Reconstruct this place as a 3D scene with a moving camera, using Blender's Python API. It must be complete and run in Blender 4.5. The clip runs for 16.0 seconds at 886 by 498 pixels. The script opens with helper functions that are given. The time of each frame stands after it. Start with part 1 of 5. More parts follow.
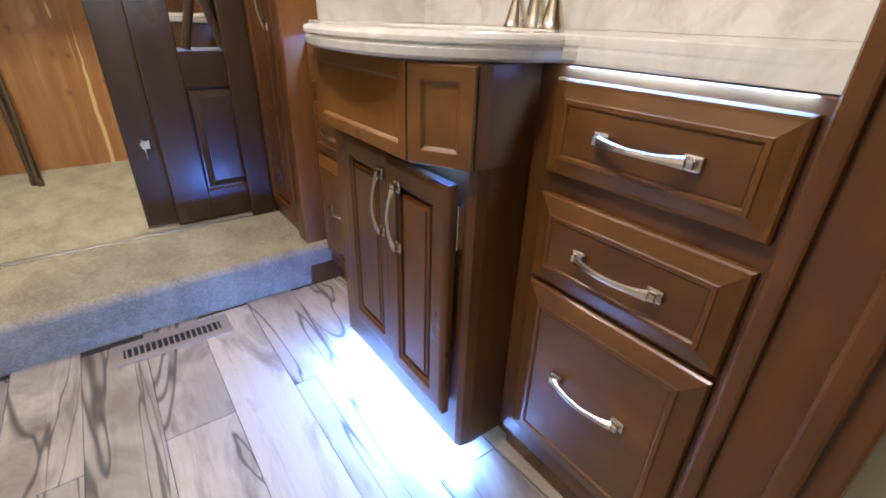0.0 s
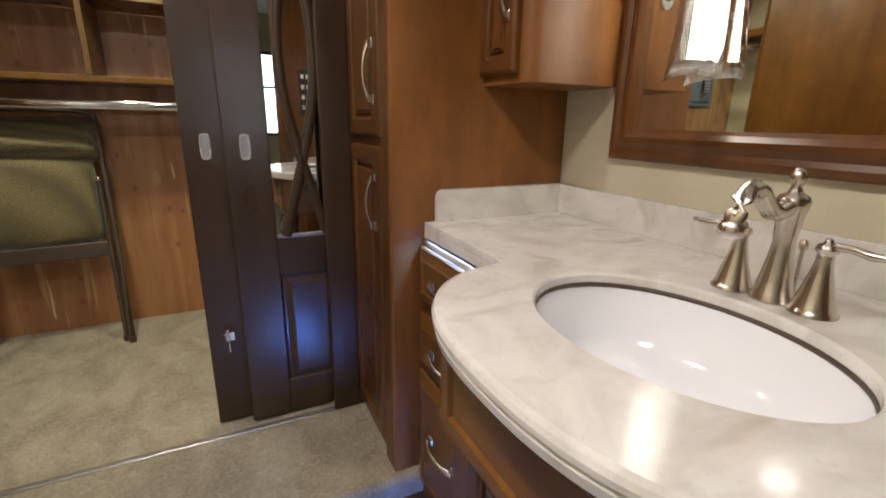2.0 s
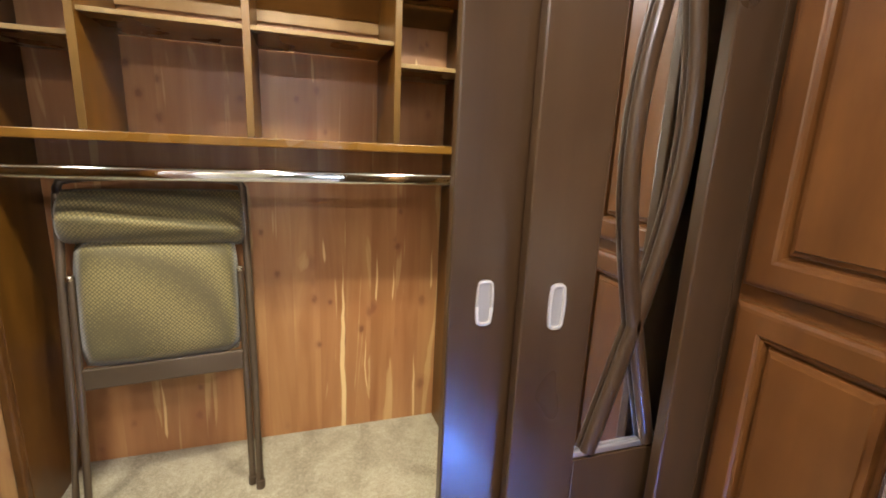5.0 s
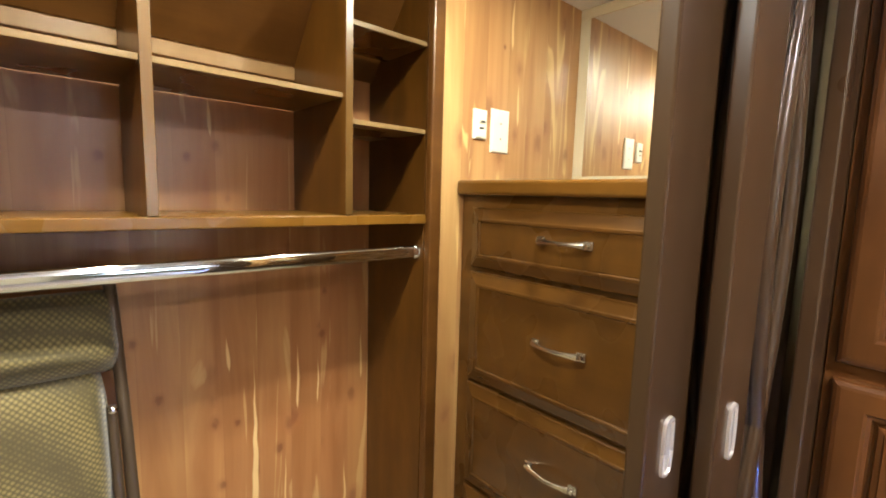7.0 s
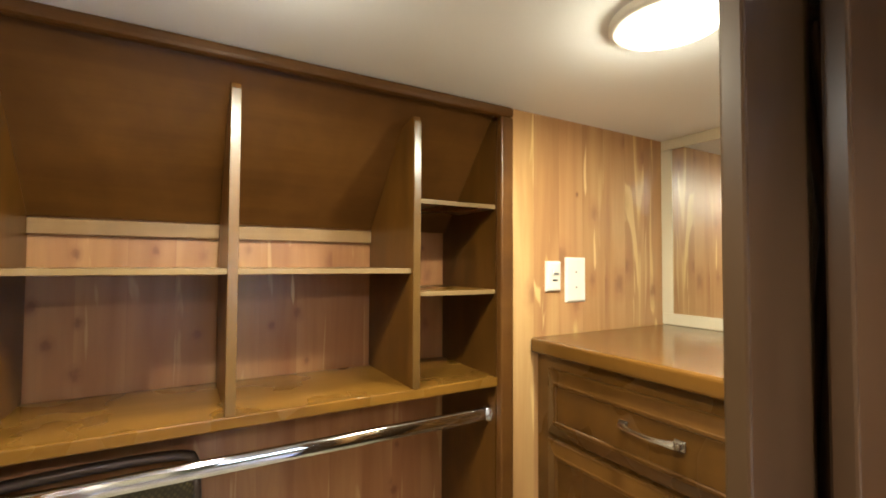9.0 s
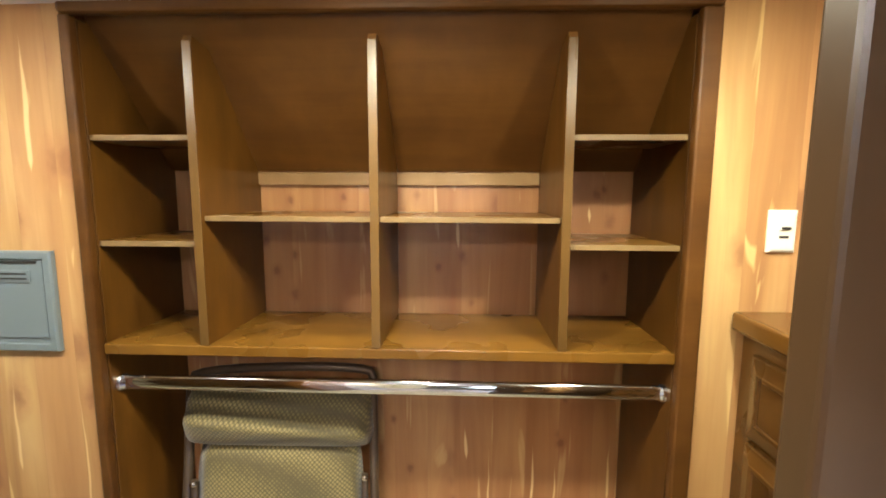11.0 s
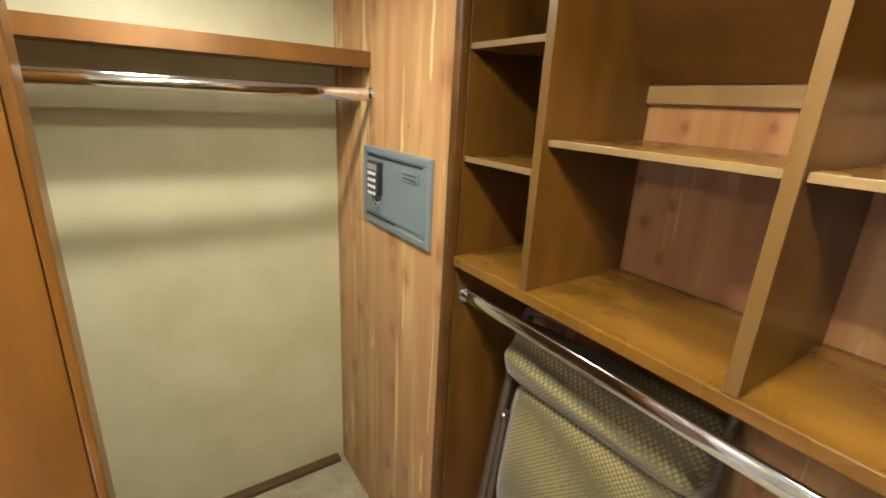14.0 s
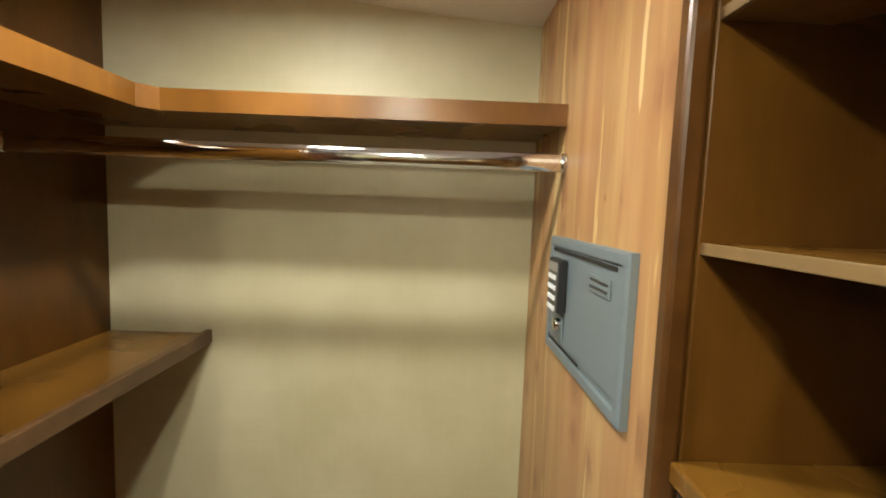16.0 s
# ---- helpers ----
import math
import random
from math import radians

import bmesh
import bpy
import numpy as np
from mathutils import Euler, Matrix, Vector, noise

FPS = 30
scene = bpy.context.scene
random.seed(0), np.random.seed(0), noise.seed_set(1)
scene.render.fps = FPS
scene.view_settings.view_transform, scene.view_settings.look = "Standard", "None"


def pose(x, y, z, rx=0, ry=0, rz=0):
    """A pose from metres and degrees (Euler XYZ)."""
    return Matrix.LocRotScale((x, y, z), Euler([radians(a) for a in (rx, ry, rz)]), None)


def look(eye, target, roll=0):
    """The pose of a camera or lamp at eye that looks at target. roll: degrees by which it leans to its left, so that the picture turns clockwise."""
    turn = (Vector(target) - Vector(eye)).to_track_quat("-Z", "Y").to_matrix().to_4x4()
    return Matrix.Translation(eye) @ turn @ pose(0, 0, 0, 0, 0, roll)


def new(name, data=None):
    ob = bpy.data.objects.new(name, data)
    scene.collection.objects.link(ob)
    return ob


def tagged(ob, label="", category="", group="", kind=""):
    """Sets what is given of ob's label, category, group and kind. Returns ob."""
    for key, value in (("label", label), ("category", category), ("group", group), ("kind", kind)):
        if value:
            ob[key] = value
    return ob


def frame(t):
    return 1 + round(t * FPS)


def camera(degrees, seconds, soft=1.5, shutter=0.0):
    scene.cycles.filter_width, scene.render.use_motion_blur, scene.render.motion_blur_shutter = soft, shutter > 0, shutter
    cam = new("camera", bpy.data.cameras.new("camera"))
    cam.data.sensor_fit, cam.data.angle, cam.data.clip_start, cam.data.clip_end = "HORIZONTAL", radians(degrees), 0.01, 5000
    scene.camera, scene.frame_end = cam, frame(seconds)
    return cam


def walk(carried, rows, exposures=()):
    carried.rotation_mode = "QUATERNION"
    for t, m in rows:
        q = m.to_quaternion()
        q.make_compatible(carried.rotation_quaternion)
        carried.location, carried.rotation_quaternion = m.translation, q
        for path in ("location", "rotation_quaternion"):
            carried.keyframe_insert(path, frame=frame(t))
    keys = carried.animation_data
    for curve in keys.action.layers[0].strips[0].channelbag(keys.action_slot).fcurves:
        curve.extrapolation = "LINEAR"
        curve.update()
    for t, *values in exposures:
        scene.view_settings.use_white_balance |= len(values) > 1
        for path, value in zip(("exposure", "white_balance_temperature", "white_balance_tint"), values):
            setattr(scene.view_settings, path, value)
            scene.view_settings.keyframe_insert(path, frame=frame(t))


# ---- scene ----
cam = camera(89.2, 16.0, soft=1.9)
PATH = [
    (0, (0.005, 0.003, 0.893), (1.077, 1.422, -0.022), 1.8),
    (0.5, (0.033, 0.11, 0.895), (1.13, 1.512, -0.018), 1.9),
    (1, (0.07, 0.213, 0.929), (1.18, 1.643, 0.079), 1.9),
    (1.5, (0.105, 0.315, 0.993), (1.104, 1.91, 0.316), 0.8),
    (2, (0.124, 0.438, 1.116), (0.977, 2.163, 0.572), 1.0),
    (2.5, (0.124, 0.585, 1.172), (0.88, 2.374, 0.697), 1.2),
    (3, (0.078, 0.728, 1.2), (0.689, 2.578, 0.747), 1.6),
    (3.5, (0.004, 0.856, 1.237), (0.463, 2.747, 0.778), 2.6),
    (6, (-0.292, 1.531, 1.266), (0.655, 3.25, 0.877), 2.2),
    (6.5, (-0.371, 1.615, 1.279), (0.797, 3.202, 0.938), 1.9),
    (7, (-0.416, 1.671, 1.313), (0.901, 3.158, 1.079), 1.6),
    (7.5, (-0.44, 1.684, 1.369), (0.924, 3.134, 1.182), 0.9),
    (8, (-0.453, 1.693, 1.452), (0.922, 3.139, 1.309), 0.0),
    (8.5, (-0.438, 1.675, 1.527), (0.91, 3.153, 1.505), 0.1),
    (9, (-0.353, 1.667, 1.553), (0.641, 3.401, 1.618), 0.3),
    (9.2, (-0.331, 1.686, 1.575), (0.544, 3.483, 1.636), 0.8),
    (11.3, (-0.082, 1.693, 1.599), (-0.24, 3.653, 1.257), 0.6),
    (11.5, (-0.080, 1.677, 1.609), (-0.276, 3.619, 1.195), 1.1),
    (12, (-0.075, 1.702, 1.608), (-0.464, 3.563, 1.016), 1.4),
    (12.5, (-0.058, 1.754, 1.609), (-0.704, 3.479, 0.85), 1.8),
    (13, (-0.051, 1.827, 1.579), (-1.0, 3.378, 0.746), 2.1),
    (13.5, (-0.071, 1.935, 1.576), (-1.315, 3.254, 0.732), 2.8),
    (14, (-0.087, 2.033, 1.59), (-1.649, 3.12, 0.976), 3.0),
    (14.5, (-0.125, 2.181, 1.552), (-1.9, 3.03, 1.191), 1.7),
    (15, (-0.218, 2.264, 1.557), (-2.133, 2.818, 1.394), 1.7),
    (15.5, (-0.358, 2.305, 1.539), (-2.331, 2.602, 1.395), 1.9),
    (16, (-0.434, 2.36, 1.51), (-2.426, 2.395, 1.334), 2.1),
]

walk(cam, [(t, look(eye, target, roll)) for t, eye, target, roll in PATH], [(0.0, -0.15), (1.0, -0.12), (1.5, -0.28), (2.0, -0.8), (2.5, -0.85), (3.0, -0.3), (3.5, 0.22), (6.0, 0.46), (7.5, 0.42), (8.5, 0.22), (9.2, 0.18), (11.3, 0.42), (13.0, 0.36), (14.0, 0.2), (16.0, 0.04)])

# ---- world and light ----
world = bpy.data.worlds.new("world")
scene.world = world
world.use_nodes = True
wn = world.node_tree.nodes
sky = wn.new("ShaderNodeTexSky")
sky.sky_type, sky.sun_disc = "NISHITA", False
sky.sun_elevation, sky.sun_rotation = radians(40), radians(200)
world.node_tree.links.new(sky.outputs[0], wn["Background"].inputs[0])
wn["Background"].inputs[1].default_value = 0.1

WARM = (1.0, 0.95, 0.73)
SIDE = (1.0, 0.96, 0.85)
BATH = (1.0, 0.90, 0.87)
COOL = (0.12, 0.31, 1.0)
DEEP = (0.05, 0.19, 1.0)
LAMP_W = {"closet_main": 8.8, "closet_mid": 9.6, "closet_side": 8.4, "dome": 2.2, "toe": 24.0, "toe_spill": 3.5, "lip": 2.0, "apron": 0.35}


def area(name, m, watts, colour, size, size_y=None, shape="DISK", spread=180):
    data = bpy.data.lights.new(name, "AREA")
    data.energy, data.color, data.shape, data.size = watts, colour, shape, size
    data.spread = radians(spread)
    if size_y:
        data.shape, data.size_y = "RECTANGLE", size_y
    ob = new(name, data)
    ob.matrix_world = m
    return ob


# plan, in metres
FLOOR2 = 0.165          # closet floor
CEIL, CEIL_B = 1.965, 2.12
XW, XE = -1.555, 1.03    # closet side walls
XV = 0.98               # wall behind the vanity
YP = 2.60               # cedar front plane
YB = 2.90               # back of the recess
YL = 1.43               # face of the linen cabinet's side
LAMP_A, LAMP_B, LAMP_C = (0.34, 2.12), (-1.05, 2.07), (-0.28, 2.22)
BATH_LAMPS = ((-0.20, 1.22, 15.0), (-0.25, 0.45, 22.0))

area("closet_lamp_main", pose(*LAMP_A, CEIL - 0.024), LAMP_W["closet_main"], WARM, 0.055)
area("closet_lamp_mid", pose(*LAMP_C, CEIL - 0.024), LAMP_W["closet_mid"], WARM, 0.055)
area("closet_lamp_side", pose(*LAMP_B, CEIL + 0.005), LAMP_W["closet_side"], SIDE, 0.045)
# the domes of the closet lamps also shine sideways along the ceiling
for (lx, ly), lz in ((LAMP_A, CEIL), (LAMP_C, CEIL)):
    dome = bpy.data.lights.new("closet_lamp_dome", "POINT")
    dome.energy, dome.color, dome.shadow_soft_size = LAMP_W["dome"], WARM, 0.03
    new("closet_lamp_dome", dome).location = (lx, ly, lz - 0.055)
for lx, ly, watts in BATH_LAMPS:
    area("bath_lamp", pose(lx, ly, CEIL_B - 0.024), watts, BATH, 0.14)
area("toe_led", pose(0.470, 0.76, 0.060, 0, 34, 0), LAMP_W["toe"], COOL, 0.02, 0.52)
# Added lamp without a fixture: throws the strip's blue spill on riser and door.
area("toe_led_end", look((0.44, 0.92, 0.045), (0.18, 1.40, 0.13)), LAMP_W["toe_spill"], DEEP, 0.20, 0.015)
area("apron_led", pose(0.428, 0.575, 0.684), LAMP_W["apron"], DEEP, 0.008, 0.09)
area("lip_led_1", pose(0.552, 0.30, 0.838), LAMP_W["lip"], COOL, 0.008, 0.30)
area("lip_led_2", pose(0.552, 1.26, 0.838), LAMP_W["lip"], COOL, 0.008, 0.28)

# ---- materials ----


class Nodes:
    """Small wrapper to write node trees briefly."""

    def __init__(self, name):
        self.m = bpy.data.materials.new(name)
        self.m.use_nodes = True
        self.t = self.m.node_tree
        self.b = self.t.nodes["Principled BSDF"]

    def add(self, kind, **inputs):
        n = self.t.nodes.new(kind)
        for k, v in inputs.items():
            self.put(n.inputs[k.replace("_", " ")], v)
        return n

    def put(self, socket, v):
        if isinstance(v, bpy.types.NodeSocket):
            self.t.links.new(v, socket)
        else:
            socket.default_value = v

    def set(self, **inputs):
        for k, v in inputs.items():
            self.put(self.b.inputs[k.replace("_", " ")], v)

    def coords(self, scale, shift=0.0):
        """World coordinates, scaled; shift moves each object's pattern by its own random amount."""
        g = self.add("ShaderNodeNewGeometry")
        p = g.outputs["Position"]
        if shift:
            o = self.add("ShaderNodeObjectInfo")
            mul = self.add("ShaderNodeVectorMath", )
            mul.operation = "SCALE"
            c = self.add("ShaderNodeCombineXYZ", X=o.outputs["Random"], Y=o.outputs["Random"], Z=o.outputs["Random"])
            self.put(mul.inputs[0], c.outputs[0])
            mul.inputs["Scale"].default_value = shift
            ad = self.add("ShaderNodeVectorMath")
            self.put(ad.inputs[0], p)
            self.put(ad.inputs[1], mul.outputs[0])
            p = ad.outputs[0]
        mp = self.add("ShaderNodeMapping", Vector=p, Scale=scale)
        return mp.outputs[0]

    def noise(self, vec, scale, detail=4.0, rough=0.55, distort=0.0):
        n = self.add("ShaderNodeTexNoise", Vector=vec, Scale=scale, Detail=detail, Roughness=rough, Distortion=distort)
        return n.outputs["Fac"]

    def ramp(self, fac, *stops):
        n = self.add("ShaderNodeValToRGB", Fac=fac)
        e = n.color_ramp.elements
        while len(e) < len(stops):
            e.new(0.5)
        for el, (pos, col) in zip(e, stops):
            el.position = pos
            el.color = (*col, 1.0) if len(col) == 3 else col
        return n.outputs["Color"]

    def grey(self, fac, lo, hi, a=0.0, b=1.0):
        return self.ramp(fac, (lo, (a, a, a)), (hi, (b, b, b)))

    def mix(self, fac, a, b, how="MIX"):
        n = self.add("ShaderNodeMix")
        n.data_type, n.blend_type = "RGBA", how
        self.put(n.inputs["Factor"], fac)
        self.put(n.inputs["A"], a if isinstance(a, bpy.types.NodeSocket) else (*a, 1.0))
        self.put(n.inputs["B"], b if isinstance(b, bpy.types.NodeSocket) else (*b, 1.0))
        return n.outputs["Result"]

    def bump(self, height, strength=0.2, distance=0.002):
        n = self.add("ShaderNodeBump", Height=height, Strength=strength, Distance=distance)
        self.set(Normal=n.outputs[0])


def stained_wood(name, dark, light, grain="z", rough=0.35, coat=0.25, shift=3.0, blotch=0.35, pores=0.16):
    """Stained, lacquered timber: long grain along one axis, soft blotches, fine pores."""
    n = Nodes(name)
    st = {"x": (0.9, 7, 7), "y": (7, 0.9, 7), "z": (7, 7, 0.9)}[grain]
    fine = {"x": (6, 160, 160), "y": (160, 6, 160), "z": (160, 160, 6)}[grain]
    v = n.coords(st, shift)
    g = n.noise(v, 1.4, 4, 0.5, 0.35)
    base = n.ramp(g, (0.32, tuple(c * 0.85 for c in dark)), (0.70, light))
    f = n.noise(n.coords(fine, shift), 1.0, 3, 0.6)
    base = n.mix(n.grey(f, 0.40, 0.75, 0.0, pores), base, tuple(c * 0.6 for c in dark))
    b = n.noise(n.coords((5, 5, 3.4), shift), 1.3, 2, 0.5, 0.0)
    base = n.mix(n.grey(b, 0.36, 0.74, 0.0, blotch), base, tuple(c * 1.3 for c in light))
    b2 = n.noise(n.coords((11, 11, 6), shift), 1.6, 3, 0.55, 0.0)
    base = n.mix(n.grey(b2, 0.36, 0.70, blotch * 1.1, 0.0), base, tuple(c * 0.72 for c in dark))
    n.set(Base_Color=base, Roughness=n.grey(b, 0.2, 0.8, rough * 0.85, rough * 1.25), Coat_Weight=coat, Coat_Roughness=0.2, Specular_IOR_Level=0.35)
    if pores > 0.01:
        n.bump(f, 0.02, 0.0005)
    return n.m


def cedar_board(name, low, mid, high, board_tone, streaks=(), knots=(), rate=0.50, cells=(10.0, 6.0), knot_tone=(0.115, 0.040, 0.017), knot_mix=0.66, sap_mix=0.85):
    """Knotty red cedar: pink-orange boards, pale streaks of sapwood and painted gloss, dark knots. streaks: x, bottom,
    top, half width; knots: x, z, size.
    """
    n = Nodes(name)
    g = n.add("ShaderNodeNewGeometry")
    sep = n.add("ShaderNodeSeparateXYZ", Vector=g.outputs["Position"])
    div = n.add("ShaderNodeMath")
    div.operation = "DIVIDE"
    n.put(div.inputs[0], sep.outputs["X"])
    div.inputs[1].default_value = 0.093
    fl = n.add("ShaderNodeMath")
    fl.operation = "FLOOR"
    n.put(fl.inputs[0], div.outputs[0])
    wn_ = n.add("ShaderNodeTexWhiteNoise")
    wn_.noise_dimensions = "1D"
    n.put(wn_.inputs["W"], fl.outputs[0])
    board = wn_.outputs["Value"]
    off = n.add("ShaderNodeCombineXYZ", Z=board)
    sc = n.add("ShaderNodeVectorMath")
    sc.operation = "MULTIPLY_ADD"
    n.put(sc.inputs[0], off.outputs[0])
    sc.inputs[1].default_value = (0, 0, 7.0)
    n.put(sc.inputs[2], g.outputs["Position"])
    p = sc.outputs[0]

    def m(scale):
        return n.add("ShaderNodeMapping", Vector=p, Scale=scale).outputs[0]

    long = n.noise(m((8, 8, 0.8)), 1.5, 4, 0.5, 0.9)
    col = n.ramp(long, (0.30, low), (0.50, mid), (0.70, high))
    col = n.mix(n.grey(board, 0.1, 0.9, 0.0, 0.40), col, board_tone)
    fine = n.noise(m((70, 70, 2.2)), 1.0, 3, 0.55, 0.4)
    col = n.mix(n.grey(fine, 0.45, 0.75, 0.0, 0.22), col, (0.29, 0.125, 0.060))
    sap = n.noise(m((12, 12, 1.1)), 1.1, 3, 0.45, 1.6)
    col = n.mix(n.grey(sap, 0.63, 0.665, 0.0, sap_mix), col, (0.70, 0.50, 0.23))
    flat = n.add("ShaderNodeSeparateXYZ", Vector=p)
    sx = n.add("ShaderNodeMath")
    sx.operation = "MULTIPLY"
    n.put(sx.inputs[0], flat.outputs["X"])
    sx.inputs[1].default_value = cells[0]
    sz = n.add("ShaderNodeMath")
    sz.operation = "MULTIPLY"
    n.put(sz.inputs[0], flat.outputs["Z"])
    sz.inputs[1].default_value = cells[1]
    v2 = n.add("ShaderNodeCombineXYZ", X=sx.outputs[0], Y=sz.outputs[0])
    vor = n.add("ShaderNodeTexVoronoi", Vector=v2.outputs[0], Scale=1.0, Randomness=1.0)
    vor.voronoi_dimensions = "2D"
    d = vor.outputs["Distance"]
    wob = n.noise(m((60, 60, 45)), 1.0, 2)
    ad = n.add("ShaderNodeMath")
    ad.operation = "MULTIPLY_ADD"
    n.put(ad.inputs[0], wob)
    ad.inputs[1].default_value = 0.16
    n.put(ad.inputs[2], d)
    pick = n.add("ShaderNodeSeparateColor", Color=vor.outputs["Color"])
    keep = n.grey(pick.outputs[0], rate, rate + 0.04, 0.0, 1.0)
    size = n.add("ShaderNodeMath")
    size.operation = "MULTIPLY_ADD"
    n.put(size.inputs[0], pick.outputs[1])
    size.inputs[1].default_value = 0.11
    n.put(size.inputs[2], ad.outputs[0])
    ad = size
    halo = n.mix(keep, (0, 0, 0), n.grey(ad.outputs[0], 0.15, 0.46, 0.60, 0.0))
    knot = n.mix(keep, (0, 0, 0), n.grey(ad.outputs[0], 0.17, 0.29, knot_mix, 0.0))
    col = n.mix(halo, col, (0.34, 0.135, 0.060))
    col = n.mix(knot, col, knot_tone)
    def calc(how, a, b=0.0):
        k = n.add("ShaderNodeMath")
        k.operation = how
        n.put(k.inputs[0], a)
        n.put(k.inputs[1], b)
        return k.outputs[0]

    def span(v, a0, a1, b0=0.0, b1=1.0):
        k = n.add("ShaderNodeMapRange")
        k.interpolation_type = "SMOOTHSTEP"
        for i, q in enumerate((v, a0, a1, b0, b1)):
            n.put(k.inputs[i], q)
        return k.outputs[0]

    gx, gz = sep.outputs["X"], sep.outputs["Z"]
    if streaks or knots:
        sway = n.noise(n.add("ShaderNodeMapping", Vector=g.outputs["Position"], Scale=(2, 2, 5)).outputs[0], 1.0, 2, 0.45)
        bent = calc("ADD", gx, calc("MULTIPLY", calc("SUBTRACT", sway, 0.5), 0.028))
    for x0, z0, z1, w in streaks:
        away = calc("ABSOLUTE", calc("SUBTRACT", bent, x0))
        reach = calc("MULTIPLY", calc("MULTIPLY", span(gz, z1, z1 - (z1 - z0) * 0.6), span(gz, z0, z0 + 0.04)), w)
        col = n.mix(calc("MULTIPLY", span(calc("SUBTRACT", reach, away), 0.0, 0.0035), 0.9), col, (0.74, 0.54, 0.27))
    for x0, z0, r in knots:
        kx = calc("DIVIDE", calc("SUBTRACT", bent, x0), r)
        kz = calc("DIVIDE", calc("SUBTRACT", gz, z0), r * 1.35)
        near = calc("ADD", calc("ADD", calc("MULTIPLY", kx, kx), calc("MULTIPLY", kz, kz)), calc("MULTIPLY", wob, 1.5))
        col = n.mix(span(near, 3.4, 0.7, 0.0, 0.42), col, (0.27, 0.100, 0.045))
        col = n.mix(span(near, 1.6, 0.6, 0.0, 0.64), col, (0.150, 0.058, 0.026))
    fr = n.add("ShaderNodeMath")
    fr.operation = "FRACT"
    n.put(fr.inputs[0], div.outputs[0])
    seam = n.grey(fr.outputs[0], 0.0, 0.012, 0.40, 0.0)
    col = n.mix(seam, col, (0.20, 0.085, 0.045))
    n.set(Base_Color=col, Roughness=0.38, Coat_Weight=0.15, Coat_Roughness=0.25)
    n.bump(fine, 0.05, 0.0006)
    return n.m


def plain(name, colour, rough=0.5, metal=0.0, speck=0.06, size=60.0, bump=0.03, **more):
    """A plain finish with slight mottling and relief."""
    n = Nodes(name)
    a = n.noise(n.coords((1, 1, 1)), size, 4)
    b = n.noise(n.coords((1, 1, 1)), 4.0, 3)
    col = n.mix(n.grey(a, 0.3, 0.7, 0.0, speck * 2), colour, tuple(c * 0.75 for c in colour))
    col = n.mix(n.grey(b, 0.35, 0.7, 0.0, speck * 2), col, tuple(min(1.0, c * 1.12) for c in colour))
    n.set(Base_Color=col, Roughness=n.grey(b, 0.3, 0.7, rough * 0.9, min(1, rough * 1.1)), Metallic=metal, **more)
    if bump:
        n.bump(a, bump, 0.001)
    return n.m


def glow(name, colour, strength):
    n = Nodes(name)
    n.set(Base_Color=(0.9, 0.9, 0.88, 1), Emission_Color=(*colour, 1), Emission_Strength=strength)
    return n.m


def wallpaper(name="cream_wallpaper", a=(0.50, 0.465, 0.30), b=(0.585, 0.55, 0.38)):
    """Vinyl-faced wall board: fine linen weave and faint clouding."""
    n = Nodes(name)
    w = n.noise(n.coords((4, 4, 160)), 1.0, 3, 0.6)
    v = n.noise(n.coords((160, 160, 4)), 1.0, 3, 0.6)
    c = n.noise(n.coords((1, 1, 1)), 5.0, 3)
    col = n.ramp(c, (0.35, a), (0.68, b))
    col = n.mix(n.grey(w, 0.4, 0.7, 0.0, 0.07), col, tuple(x * 0.72 for x in a))
    col = n.mix(n.grey(v, 0.4, 0.7, 0.0, 0.07), col, tuple(min(1, x * 1.18) for x in b))
    n.set(Base_Color=col, Roughness=0.45, Specular_IOR_Level=0.4)
    n.bump(n.mix(0.5, w, v), 0.12, 0.0008)
    return n.m


def carpet(name="beige_carpet"):
    """Cut-pile carpet: mottled pile, brushed patches, deep fine relief."""
    n = Nodes(name)
    f = n.noise(n.coords((1, 1, 1)), 420.0, 3, 0.7)
    t = n.noise(n.coords((1, 1, 1)), 130.0, 2, 0.6)
    p = n.noise(n.coords((1.4, 1, 1)), 6.5, 3, 0.5, 0.8)
    col = n.ramp(p, (0.34, (0.285, 0.243, 0.162)), (0.64, (0.465, 0.412, 0.288)))
    col = n.mix(n.grey(f, 0.38, 0.62, 0.0, 0.75), col, (0.17, 0.14, 0.09))
    col = n.mix(n.grey(t, 0.45, 0.68, 0.0, 0.35), col, (0.58, 0.53, 0.41))
    n.set(Base_Color=col, Roughness=0.95, Specular_IOR_Level=0.15, Sheen_Weight=0.25, Sheen_Roughness=0.5)
    n.bump(n.mix(0.5, f, t), 0.9, 0.004)
    return n.m


